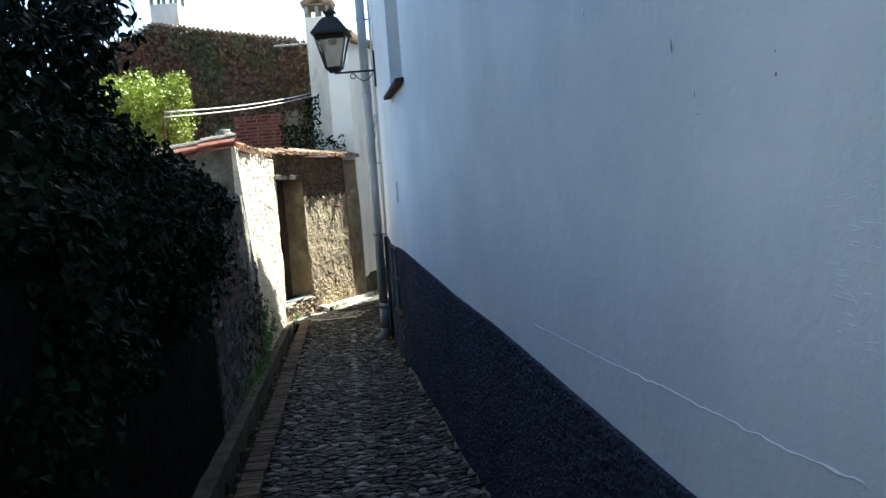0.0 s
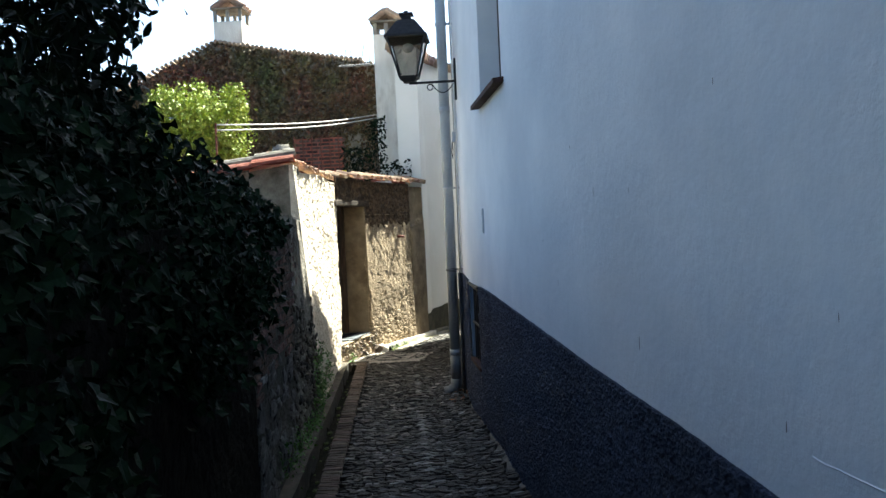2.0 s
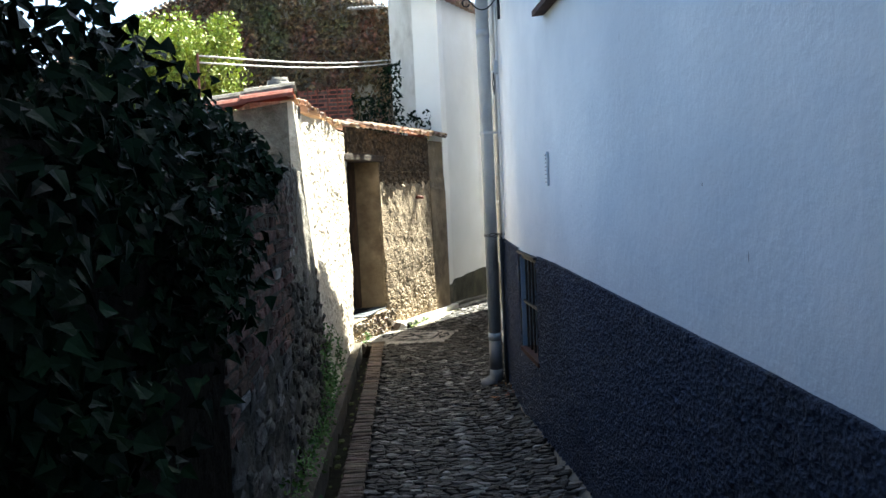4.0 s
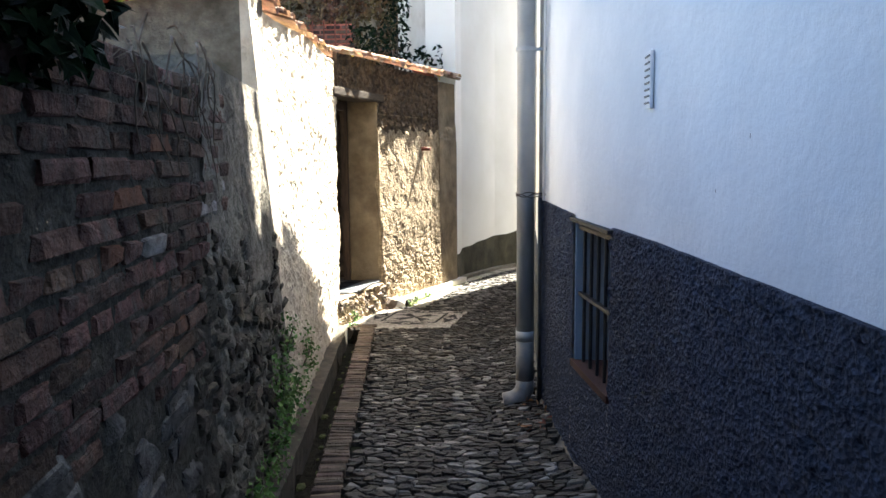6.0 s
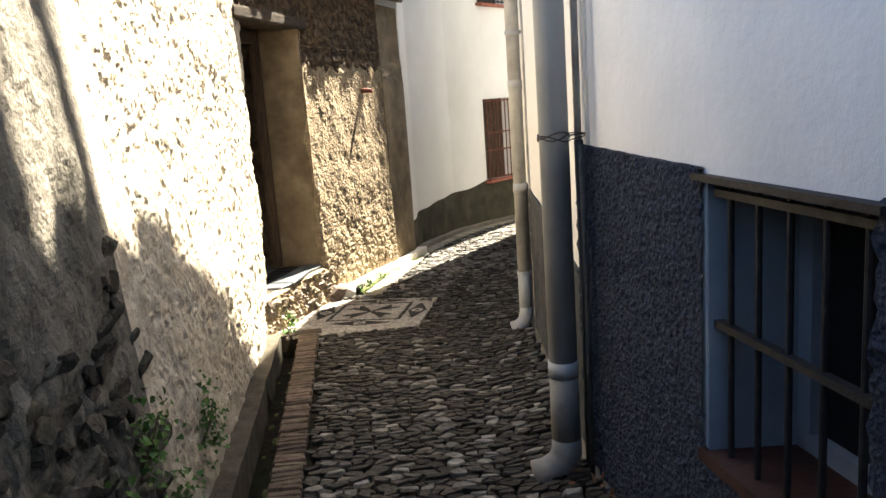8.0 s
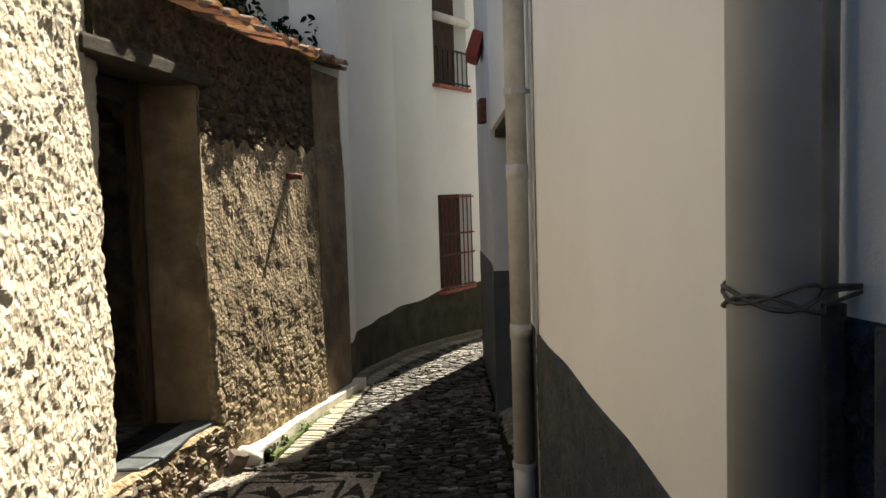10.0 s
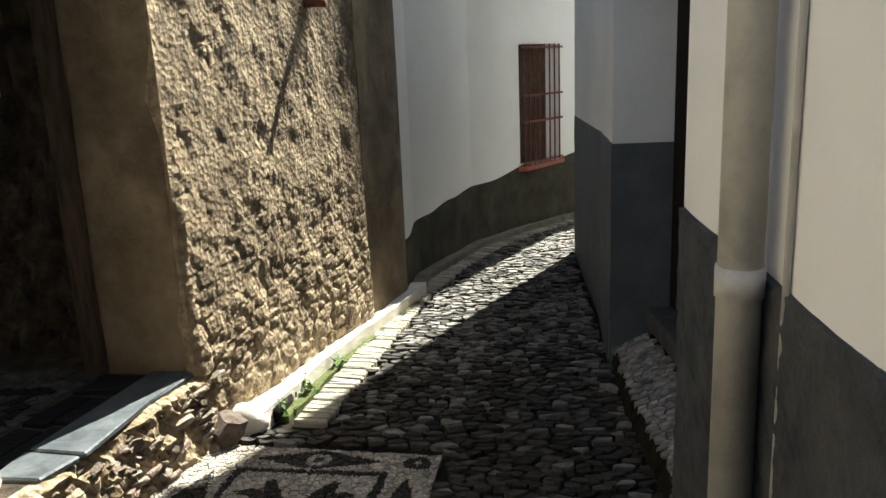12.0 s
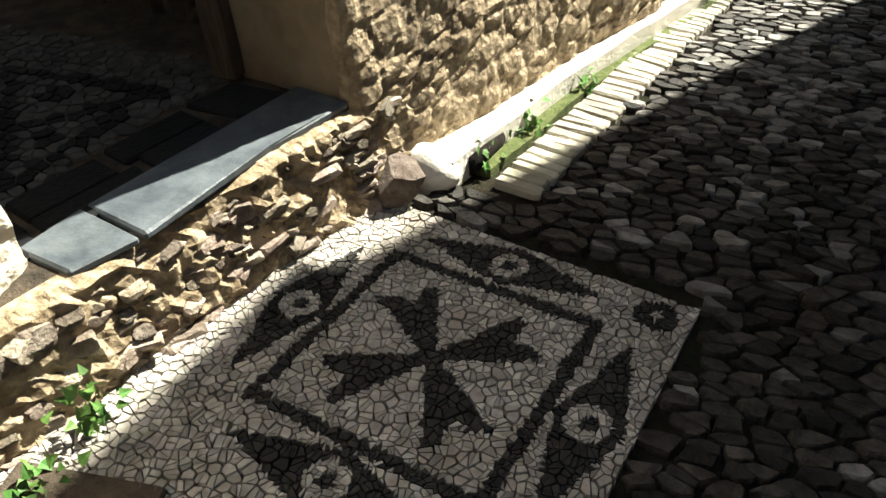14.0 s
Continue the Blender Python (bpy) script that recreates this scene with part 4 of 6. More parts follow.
prism(bm, [(-8.5, 15.0), (-2.15, 15.0), (-2.0, 15.5), (-2.0, 18.9), (-8.5, 18.9)], 1.98, 2.10)
structure("ceiling_ruin", bm, WOOD_D, "boarded roof over the ruin carrying the terrace", "roof")

# threshold slabs
bm = B()
def slab(ring, z, mat, label):
    bm = B()
    prism(bm, ring, z - 0.022, z)
    bmesh.ops.bevel(bm, geom=bm.edges[:], offset=0.006, segments=1, affect="EDGES")
    return structure("threshold_slab", bm, mat, label, "threshold")
slab([(-2.63, 12.74), (-2.432, 12.70), (-2.372, 13.08), (-2.295, 13.335), (-2.47, 13.375)], -0.245, SLATE_P, "long blue-grey slate slab on the doorway's edge")
slab([(-2.66, 12.57), (-2.50, 12.55), (-2.44, 12.69), (-2.635, 12.73)], -0.247, SLATE_P, "short blue-grey slate slab on the doorway's edge")
# bed takes the room's shade-darkened stone colour
bm = B()
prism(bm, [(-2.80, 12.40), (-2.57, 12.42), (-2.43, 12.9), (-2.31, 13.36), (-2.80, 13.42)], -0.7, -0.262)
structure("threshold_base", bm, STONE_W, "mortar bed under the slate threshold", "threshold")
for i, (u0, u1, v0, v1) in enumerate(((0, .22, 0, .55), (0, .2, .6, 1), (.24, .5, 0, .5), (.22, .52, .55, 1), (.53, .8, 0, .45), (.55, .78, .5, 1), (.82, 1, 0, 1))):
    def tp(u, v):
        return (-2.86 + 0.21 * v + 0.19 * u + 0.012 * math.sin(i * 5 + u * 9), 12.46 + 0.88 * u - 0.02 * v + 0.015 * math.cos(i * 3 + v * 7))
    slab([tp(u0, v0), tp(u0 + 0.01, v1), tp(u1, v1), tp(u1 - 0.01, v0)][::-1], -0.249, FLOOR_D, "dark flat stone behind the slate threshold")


def rock_mesh(seed, squash=0.6):
    bm = B()
    bmesh.ops.create_icosphere(bm, subdivisions=2, radius=0.5)
    rot = Euler((seed * 1.1, seed * 0.7, seed * 2.1)).to_matrix()
    o = Vector((seed * 3.7, seed * 1.9, 0))
    for v_ in bm.verts:
        k = 1 + 0.55 * noise.noise(v_.co * 1.7 + o) + 0.18 * noise.noise(v_.co * 5 + o)
        v_.co *= k
        for turn in (Matrix.Identity(3), rot):
            w = turn @ v_.co
            for ax in range(3):
                lim = 0.30 + 0.07 * math.sin(seed * 2.3 + ax * 1.7)
                w[ax] = max(-lim, min(lim, w[ax]))
            v_.co = turn.transposed() @ w
    me = bpy.data.meshes.new("stone")
    bm.to_mesh(me)
    bm.free()
    me.materials.append(ROCK)
    return me


ROCKS = [rock_mesh(i) for i in range(8)]
rub = B()
RUB_TAB = [(12.2, -2.575), (12.42, -2.525), (12.66, -2.465), (12.92, -2.405), (13.25, -2.315), (13.6, -2.22)]
gv = []
for i in range(66):
    col = []
    for k in range(22):
        y, h = 12.2 + i * 0.0215, k / 21
        p = Vector((lerp(RUB_TAB, y) + 0.005 + 0.02 * h, y, -0.262 - 0.42 * h))
        p.x += 0.022 * fbm(p * 9) + 0.014 * stones_relief(p, 0.05) - (0.03 if k == 0 else 0)
        col.append(rub.verts.new(p))
    gv.append([rub.verts.new((lerp(RUB_TAB, 12.2 + i * 0.0215) - 0.2, 12.2 + i * 0.0215, -0.264))] + col)
for a, b in zip(gv, gv[1:]):
    for k in range(22):
        rub.faces.new((a[k], a[k + 1], b[k + 1], b[k]))
rubble = structure("rubble_base", rub, RUBBLE, "loose rubble stones packed under the ruin's threshold", "rubble")
rr = random.Random(4)
for i in range(250):
    t = rr.random()
    y = 12.25 + t * 1.25
    x = lerp(RUB_TAB, y) + rr.uniform(-0.016, 0.010)
    h = rr.random()
    z = -0.30 - 0.30 * h
    s = rr.uniform(0.03, 0.06) if i > 70 else rr.uniform(0.06, 0.10)
    ob = new("stone", rr.choice(ROCKS))
    ob.parent = rubble
    ob.matrix_basis = pose(x + 0.002 + 0.016 * h, y, z, rr.uniform(-14, 14), rr.uniform(-14, 14), -15 + rr.uniform(-25, 25)) @ Matrix.Diagonal((s * 1.1, s * 1.6, s * 0.8, 1))
ob = tagged(new("loose_stone", ROCKS[3]), "pale angular stone lying at the end of the kerb", "stone")
ob.matrix_basis = pose(-2.215, 13.405, -0.52, 10, 15, 40) @ Matrix.Diagonal((0.19, 0.17, 0.23, 1))
# spout on the front
bm = B()
tube(bm, [(-0.05, 0, 0), (0.03, -0.02, 0.0), (0.075, -0.03, -0.008)], [0.026, 0.022, 0.02], 9)
sp = tagged(mesh_ob("iron_spout", bm, RUST, None, True), "short rusty iron stub sticking out of the ruin wall", "spout")
dark_rocks = []
for me in ROCKS:
    me = me.copy()
    me.materials[0] = STONE_D
    dark_rocks.append(me)
for i in range(260):
    y = rr.uniform(7.15, 9.12)
    lo = ground_z(y) - 0.02
    z = lo + max(0.05, stone_top(y) - lo) * rr.random()
    s = rr.uniform(0.06, 0.135)
    ob = new("stone", rr.choice(dark_rocks))
    ob.parent = pier
    ob.matrix_basis = pose(lw(y, z) - 0.014, y, z, rr.uniform(-12, 12), rr.uniform(-12, 12), 7.5 + rr.uniform(-10, 10)) @ Matrix.Diagonal((s * 0.75, s * 1.5, s * 0.85, 1))
grey_rocks = []
for me in ROCKS[:4]:
    me = me.copy()
    me.materials[0] = STONE_G
    grey_rocks.append(me)
for i in range(110):
    y = rr.uniform(5.6, 7.2)
    lo = ground_z(y) - 0.05
    z = lo + (stone_top(y) + 0.02 - lo) * rr.random()
    s = rr.uniform(0.10, 0.22)
    ob = new("stone", rr.choice(grey_rocks))
    ob.parent = garden
    ob.matrix_basis = pose(lw(y, z) - 0.02, y, z, rr.uniform(-8, 8), rr.uniform(-5, 5), 7.5 + rr.uniform(-5, 5)) @ Matrix.Diagonal((0.075, s * 1.5, s * 0.85, 1))
sp.location = (fp(14.50) + 0.01, 14.50, 1.20)


# ---- kerb, gutter, edging ----
def ribbon(name, tab_l, tab_r, y0, y1, zt, mat, label, cat, step=0.12, depth=0.3, wob=0.012):
    bm = B()
    n = int((y1 - y0) / step)
    for i in range(n):
        a, b = y0 + (y1 - y0) * i / n, y0 + (y1 - y0) * (i + 1) / n
        def w(y, s): return wob * noise.noise(Vector((y * 4, s, 0)))
        prism(bm, [(tab_l(a), a), (tab_r(a) + w(a, 1), a), (tab_r(b) + w(b, 1), b), (tab_l(b), b)], ground_z(b) - depth,
              [ground_z(a) + zt + w(a, 3), ground_z(a) + zt + w(a, 5), ground_z(b) + zt + w(b, 5), ground_z(b) + zt + w(b, 3)])
    bmesh.ops.remove_doubles(bm, verts=bm.verts[:], dist=0.0005)
    return structure(name, bm, mat, label, cat)


ribbon("gutter_ledge", lambda y: left_wall(y) - 0.06, lambda y: chan_r(y) - 0.125, -4, 12.2, 0.03, LEDGE, "narrow worn concrete ledge between wall and gutter", "kerb")
def facade_line(y): return lerp([(13.34, -2.30), (15.55, -1.60), (16.1, -1.56), (17.3, -1.10), (18.1, -0.58), (18.6, -0.17), (19.6, 0.72), (22, 3.0)], y)
ribbon("kerb", lambda y: facade_line(y) - 0.02, lambda y: lerp([(13.5, -2.09), (14.2, -1.93), (15.6, -1.50), (16.2, -1.40)], y), 13.52, 15.75, 0.085, CONC_W, "pale mortar kerb along the foot of the ruin", "kerb", 0.08)
ribbon("kerb_far", lambda y: facade_line(y) - 0.05, lambda y: facade_line(y) + 0.10, 15.75, 20, 0.07, CONC, "worn stone kerb along the far white house", "kerb")
ribbon("moss_strip", lambda y: lerp([(13.5, -2.10), (14.2, -1.94), (15.6, -1.51)], y), lambda y: lerp([(13.5, -2.03), (14.2, -1.885), (15.6, -1.47)], y), 13.62, 15.5, 0.02, MOSS, "mossy dirt strip between kerb and brick edging", "moss", 0.06)


def piece_mesh(name, sx, sy, sz, mat, seed, jig=0.12):
    """A slightly crooked worn block."""
    rg = random.Random(seed)
    bm = B()
    box(bm, (0, 0, 0), (sx, sy, sz))
    bmesh.ops.bevel(bm, geom=bm.edges[:], offset=min(sx, sy, sz) * 0.16, segments=1, affect="EDGES")
    for v_ in bm.verts:
        v_.co += Vector((rg.uniform(-1, 1) * sx, rg.uniform(-1, 1) * sy, rg.uniform(-1, 1) * sz)) * jig * 0.25
    me = bpy.data.meshes.new(name)
    bm.to_mesh(me)
    bm.free()
    me.materials.append(mat)
    return me


edging = tagged(new("brick_edging"), "worn clay bricks on edge lining the gutter", "edging", "", "structure")
EB = [piece_mesh("brick", 0.135, 0.043, 0.11, BRICK_E, i) for i in range(5)]
for i in range(205):
    y = 2.8 + i * 0.046
    if y > 12.2:
        break
    ob = new("brick", random.choice(EB))
    ob.parent = edging
    ob.matrix_basis = pose(chan_r(y) + 0.075 + random.uniform(-.005, .005), y, ground_z(y) - 0.035 + random.uniform(-.006, .006), random.uniform(-3, 3), random.uniform(-3, 3), 7.5 + random.uniform(-3, 3))
EBP = [piece_mesh("brick", 0.135, 0.043, 0.11, EDGE_P, i) for i in range(5)]
edging2 = tagged(new("brick_edging"), "pale worn bricks on edge beside the mossy kerb", "edging", "", "structure")
for i in range(112):
    y = 13.58 + i * 0.047
    ob = new("brick", random.choice(EBP))
    ob.parent = edging2
    h = math.degrees(math.atan2(lerp(EDGE_TAB, y + 0.1) - lerp(EDGE_TAB, y), 0.1))
    ob.matrix_basis = pose(lerp(EDGE_TAB, y) - 0.075, y, ground_z(y) - 0.035 + random.uniform(-.005, .005), random.uniform(-3, 3), random.uniform(-3, 3), -h + random.uniform(-3, 3)) @ Matrix.Diagonal((1.1, 1, 1, 1))
bm = B()
bmesh.ops.create_icosphere(bm, subdivisions=3, radius=1.0, matrix=pose(-2.165, 13.53, -0.555, 0, 0, -15) @ Matrix.Diagonal((0.095, 0.075, 0.075, 1)))
for v_ in bm.verts:
    v_.co += v_.normal * 0.018 * noise.noise(v_.co * 14)
structure("kerb_end", bm, CONC_W, "rounded pale mortar lump at the end of the kerb", "kerb", True)
# solid plug; the dark of the hole is its colour
bm = B()
tube(bm, [(-2.075, 13.60, -0.565), (-2.05, 13.78, -0.56)], 0.034, 12)
tagged(mesh_ob("drain_mouth", bm, DARKIN, None, True), "round drain mouth at the end of the mossy strip, its hole painted near-black", "drain")
# end stone of the gutter
bm = B()
box(bm, (0, 0, 0), (0.32, 0.10, 0.13), pose(-2.34, 12.27, ground_z(12.27) - 0.045, 0, 0, 10), 0.012)
structure("gutter_end", bm, BRICK_E, "brick stop across the end of the gutter", "kerb")


# ---- far white house ----
def wall_d(y): return lerp(D_TAB, y)
def strip_l(bm, fx, y0, y1, z0, z1, thick):
    prism(bm, [(fx(y0) - thick, y0), (fx(y0), y0), (fx(y1), y1), (fx(y1) - thick, y1)], z0, z1)
UW, FW = (18.06, 18.62, 2.35, 3.7), (18.06, 18.62, -0.12, 1.03)
bm = B()
for a, b in ((15.57, 16.1), (16.1, 16.7), (16.7, 17.3)):
    strip_l(bm, wall_d, a, b, -1.0, 4.45, 0.4)
WY0, WY1 = UW[0], UW[1]
strip_l(bm, wall_d, 17.3, 17.75, -1.0, 4.45, 0.4)
strip_l(bm, wall_d, 17.75, WY0, -1.0, 7.8, 0.2)
for a, b in ((WY0, 18.1), (18.1, WY1)):
    strip_l(bm, wall_d, a, b, -1.0, FW[2], 0.4)
    strip_l(bm, wall_d, a, b, FW[3], UW[2], 0.4)
    strip_l(bm, wall_d, a, b, UW[3], 7.8, 0.2)
strip_l(bm, wall_d, WY1, 19.2, -1.3, 7.8, 0.4)
strip_l(bm, wall_d, 19.2, 22, -1.3, 1.2, 0.3)
prism(bm, [(-5, 15.57), (-2.01, 15.57), (-2.01, 15.8), (-5, 15.8)], 2.1, 2.2)
structure("wall_house_far", bm, WARM, "curving white house wall at the bend of the lane", "wall")
bm = B()
prism(bm, [(-4.2, 17.6), (-1.5, 17.6), (-1.0, 18.4), (-0.6, 18.9), (-0.3, 19.15), (-3.5, 19.15)], -0.9, 0.0)
prism(bm, [(-2.2, 17.6), (-1.55, 17.6), (-1.1, 18.2), (-0.5, 18.9), (-1.4, 19.1)], 0.0, 4.4)
structure("house_far_core", bm, DARKIN, "near-black block standing for the unlit inside of the far house", "wall")
bm = B()
def mould_top(y): return -0.25 + 0.05 * (y - 15.9) + 0.05 * noise.noise(Vector((y * 2.3, 0, 0)))
n = 40
for i in range(n):
    a, b = 15.60 + 4.4 * i / n, 15.60 + 4.4 * (i + 1) / n
    prism(bm, [(wall_d(a) - 0.02, a), (wall_d(a) + 0.007, a), (wall_d(b) + 0.007, b), (wall_d(b) - 0.02, b)], -1.2, [mould_top(a), mould_top(a), mould_top(b), mould_top(b)])
structure("baseboard_g", bm, MOULD, "black-green mouldy base of the far white wall", "wall base")
def grille(win, label, y0, y1, z0, z1, bars, mat, cross, rail):
    w = tagged(thing("window_3", label, "window"), kind="structure")
    def x(y): return wall_d(y)
    bm = B()
    prism(bm, [(x(y0) - 0.2, y0), (x(y0) - 0.15, y0), (x(y1) - 0.15, y1), (x(y1) - 0.2, y1)], z0, z1)
    part("shutter", bm, WOOD_D, w, "dark closed shutter")
    for i in range(bars):
        y = y0 + (y1 - y0) * (i + 0.5) / bars
        bm = B()
        tube(bm, [(x(y) + 0.03, y, z0 - 0.02), (x(y) + 0.03, y, rail)], 0.008, 6)
        part("bar", bm, mat, w)
    for z in cross:
        bm = B()
        prism(bm, [(x(y0) + 0.02, y0 - 0.02), (x(y0) + 0.045, y0 - 0.02), (x(y1) + 0.045, y1 + 0.02), (x(y1) + 0.02, y1 + 0.02)], z - 0.01, z + 0.01)
        part("crossbar", bm, mat, w)
    bm = B()
    prism(bm, [(x(y0) - 0.15, y0 - 0.04), (x(y0) + 0.06, y0 - 0.04), (x(y1) + 0.06, y1 + 0.04), (x(y1) - 0.15, y1 + 0.04)], z0 - 0.045, z0 - 0.005)
    part("window_sill", bm, TILE_R, w, "red brick sill")
grille(0, "ground-floor window behind rusty red iron bars", *FW, 8, RUST, (FW[2] + 0.02, 0.30, 0.55, 1.0), FW[3])
grille(0, "upper window with a low black balcony rail", *UW, 7, IRON, (UW[2] + 0.03, UW[2] + 0.42), UW[2] + 0.44)
bm = B()
tube(bm, [(wall_d(UW[0]) + 0.02, UW[0], 3.14), (wall_d(UW[1]) + 0.02, UW[1], 3.14)], 0.05, 12)
tagged(mesh_ob("rolled_blind", bm, CONC_W, None, True), "pale rolled-up blind at the upper window", "blind")
bm = B()
for i in range(21):
    y = 15.4 + i * 0.18
    tube(bm, [(lerp(D_TAB, y) - 0.5, y, 4.62), (lerp(D_TAB, y) + 0.16, y, 4.47)], 0.085, 8)
structure("roof_far_low", bm, TILE_J, "orange clay eaves tiles of the far white house", "roof")
bm = B()
roof(bm, lambda y: wall_d(y) - 0.7, 16.95, 17.75, 4.64, 0.0, 0.7, -0.15)
roof(bm, lambda y: wall_d(y) - 1.2, 17.75, 19.2, 8.1, 0.0, 1.3, -0.3)
structure("roof_far", bm, TILE_J, "clay tiled roof of the far house", "roof")
bm = B()
box(bm, (0, 0, 0), (0.10, 0.5, 0.22), pose(wall_c(15.6) - 0.06, 15.6, 2.30, 0, 20, -8), 0.02)
tagged(mesh_ob("red_awning", bm, FABRIC_R), "dark red roof edge jutting over the corner house", "awning")
bm = B()
box(bm, (wall_c(15.3) - 0.03, 15.3, 1.72), (0.06, 0.20, 0.20), bevel=0.01)
tagged(mesh_ob("wall_box", bm, RUST), "small rusty brown box fixed to the corner house", "wall box")


# ---- ramp in front of the dark door ----
bm = B()
ringy = [12.62 + 0.13 * i for i in range(13)]
rows = []
for y in ringy:
    f = lerp(RIGHT_TAB, y)
    rows.append([bm.verts.new((f - 0.03, y, ground_z(y) - 0.02)), bm.verts.new((f, y, ground_z(y) + 0.075)), bm.verts.new((f + 0.12, y, ground_z(y) + 0.12)), bm.verts.new((-0.26, y, ground_z(y) + 0.17)), bm.verts.new((-0.15, y, ground_z(y) + 0.17))])
for a, b in zip(rows, rows[1:]):
    for k in range(4):
        bm.faces.new((a[k], b[k], b[k + 1], a[k + 1]))
structure("ramp", bm, GROUND, "small cobbled ramp up to the dark door", "ramp")
def ramp_z(x, y):
    f = lerp(RIGHT_TAB, y)
    t = (x - f) / max(0.05, -0.26 - f)
    return ground_z(y) + lerp([(0, 0.075), (0.4, 0.12), (1, 0.17)], min(1, max(0, t)))


# ---- ivy-covered house behind ----
gable = thing("creeper_house", "old house gable overgrown with dark red-green creeper", "house", at=(-5.5, 19.0, 2.0))
GAB = [(-11.5, 3.6), (-6.5, 5.74), (-3.1, 5.12)]
bm = B()
prof = [(-11.5, 1.5), (-2.6, 1.5), (-2.6, 5.0), (-3.1, 5.08), (-6.5, 5.70), (-11.5, 3.55)]
va = [bm.verts.new((x + 5.5, 0, z - 2)) for x, z in prof]
vb = [bm.verts.new((x + 5.5, 0.4, z - 2)) for x, z in prof]
bm.faces.new(va)
bm.faces.new(vb[::-1])
for i in range(6):
    j = (i + 1) % 6
    bm.faces.new((va[i], vb[i], vb[j], va[j]))
part("wall", bm, MORTAR, gable)
bm = B()
for (x0, z0), (x1, z1) in zip(GAB, GAB[1:]):
    n = int(abs(x1 - x0) / 0.105)
    for i in range(n):
        xa = x0 + (x1 - x0) * (i + 0.5) / n
        za = z0 + (z1 - z0) * (i + 0.5) / n
        bm = B()
        tube(bm, [(xa + 5.5, -0.12 + random.uniform(-.04, .03), za - 2 + random.uniform(-.012, .012)), (xa + 5.5, 4.0, za - 2 + 0.02)], 0.044, 8)
        part("roof_tile", bm, TILE_J, gable, "worn clay roof tile")
g = np.random.default_rng(5)
pts = []
while len(pts) < 24000:
    x, z = g.uniform(-11, -2.45), g.uniform(1.9, 5.75)
    top = lerp([(-11.5, 3.6), (-6.5, 5.72), (-3.1, 5.1), (-2.4, 5.0)], x)
    if z > top or (-4.75 < x < -3.62 and 2.2 < z < 3.42) or (-3.55 < x < -3.2 and 2.4 < z < 3.5 and g.random() < 0.8):
        continue
    if z > top - 0.3 and g.random() < 0.4:
        continue
    lump = 0.10 + 0.10 * noise.noise(Vector((x * 1.6, z * 1.6, 0)))
    pts.append((x + 5.5, -lump * g.random() - 0.02, z - 2))
leaves("creeper", LEAF_G, np.array(pts), (0.05, 0.12), gable, 0.1, (0, -1, 0.3), "ivy", 7, 1.0)
bm = B()
box(bm, (-4.2 + 5.5, -0.06, 0.80), (1.1, 0.12, 1.25))
part("brick_panel", bm, TILE_R, gable, "bare red brick panel")
for i in range(14):
    for k in range(4):
        bm = B()
        box(bm, (-4.62 + 5.5 + k * 0.27 + (i % 2) * 0.10, -0.125, 0.30 + i * 0.082), (0.24, 0.02, 0.055), bevel=0.004)
        part("brick", bm, BRICK, gable)
for i in range(6):
    bm = B()
    tube(bm, [(-4.7 + 5.5 + i * 0.2, -0.35, 0.15), (-4.7 + 5.5 + i * 0.2, -0.35, 1.45)], 0.014, 6)
    part("railing_bar", bm, RUST, gable)


def chimney(x, y, z, w, d, h, taper, cap, label):
    c = thing("chimney", label, "chimney", "chimneys on the old roofs", (x, y, z))
    bm = B()
    a = [bm.verts.new(p) for p in ((-w / 2, -d / 2, 0), (w / 2 + taper, -d / 2, 0), (w / 2 + taper, d / 2, 0), (-w / 2, d / 2, 0))]
    b = [bm.verts.new(p) for p in ((-w / 2, -d / 2, h), (w / 2, -d / 2, h), (w / 2, d / 2, h), (-w / 2, d / 2, h))]
    bm.faces.new(a[::-1])
    bm.faces.new(b)
    for i in range(4):
        bm.faces.new((a[i], a[(i + 1) % 4], b[(i + 1) % 4], b[i]))
    part("shaft", bm, CHIM, c, "stained white plaster shaft")
    s = w * 0.5
    for px, py in ((-1, -1), (1, -1), (1, 1), (-1, 1), (0, -1), (0, 1)):
        bm = B()
        box(bm, (px * (s - 0.035), py * (d / 2 - 0.035), h + cap * 0.22), (0.07, 0.07, cap * 0.44))
        part("post", bm, MORTAR, c)
    bm = B()
    box(bm, (0, 0, h + cap * 0.47), (w + 0.10, d + 0.10, 0.04), bevel=0.01)
    part("cap_slab", bm, CONC, c)
    for sx in (-1, 1):
        for k in range(3):
            bm = B()
            yy = (k - 1) * d * 0.36
            tube(bm, [(sx * (w / 2 + 0.06), yy, h + cap * 0.52), (0, yy, h + cap * 0.92)], 0.075, 8)
            part("cap_tile", bm, TILE, c)
    bm = B()
    bmesh.ops.create_icosphere(bm, subdivisions=2, radius=0.07, matrix=Matrix.Translation((0, 0, h + cap)))
    part("finial", bm, CONC, c)


chimney(-6.25, 19.5, 5.45, 0.66, 0.6, 0.80, 0.0, 0.62, "pale plaster chimney with a tiled cap on the gable")
chimney(-2.22, 16.55, 2.1, 0.50, 0.50, 2.94, 0.24, 0.50, "tall stained white chimney with a small tiled cap")
sheets = thing("roof_sheet", "grey corrugated metal sheets on the old roof", "roof sheet", at=(-3.55, 18.3, 4.88))
for i in range(10):
    bm = B()
    prism(bm, [(i * 0.07, 0), (0.035 + i * 0.07, 0), (0.035 + i * 0.07, 0.9), (i * 0.07, 0.9)], [0, 0.03, 0.17, 0.14], [0.01, 0.04, 0.18, 0.15])
    part("rib", bm, GALVAN, sheets)
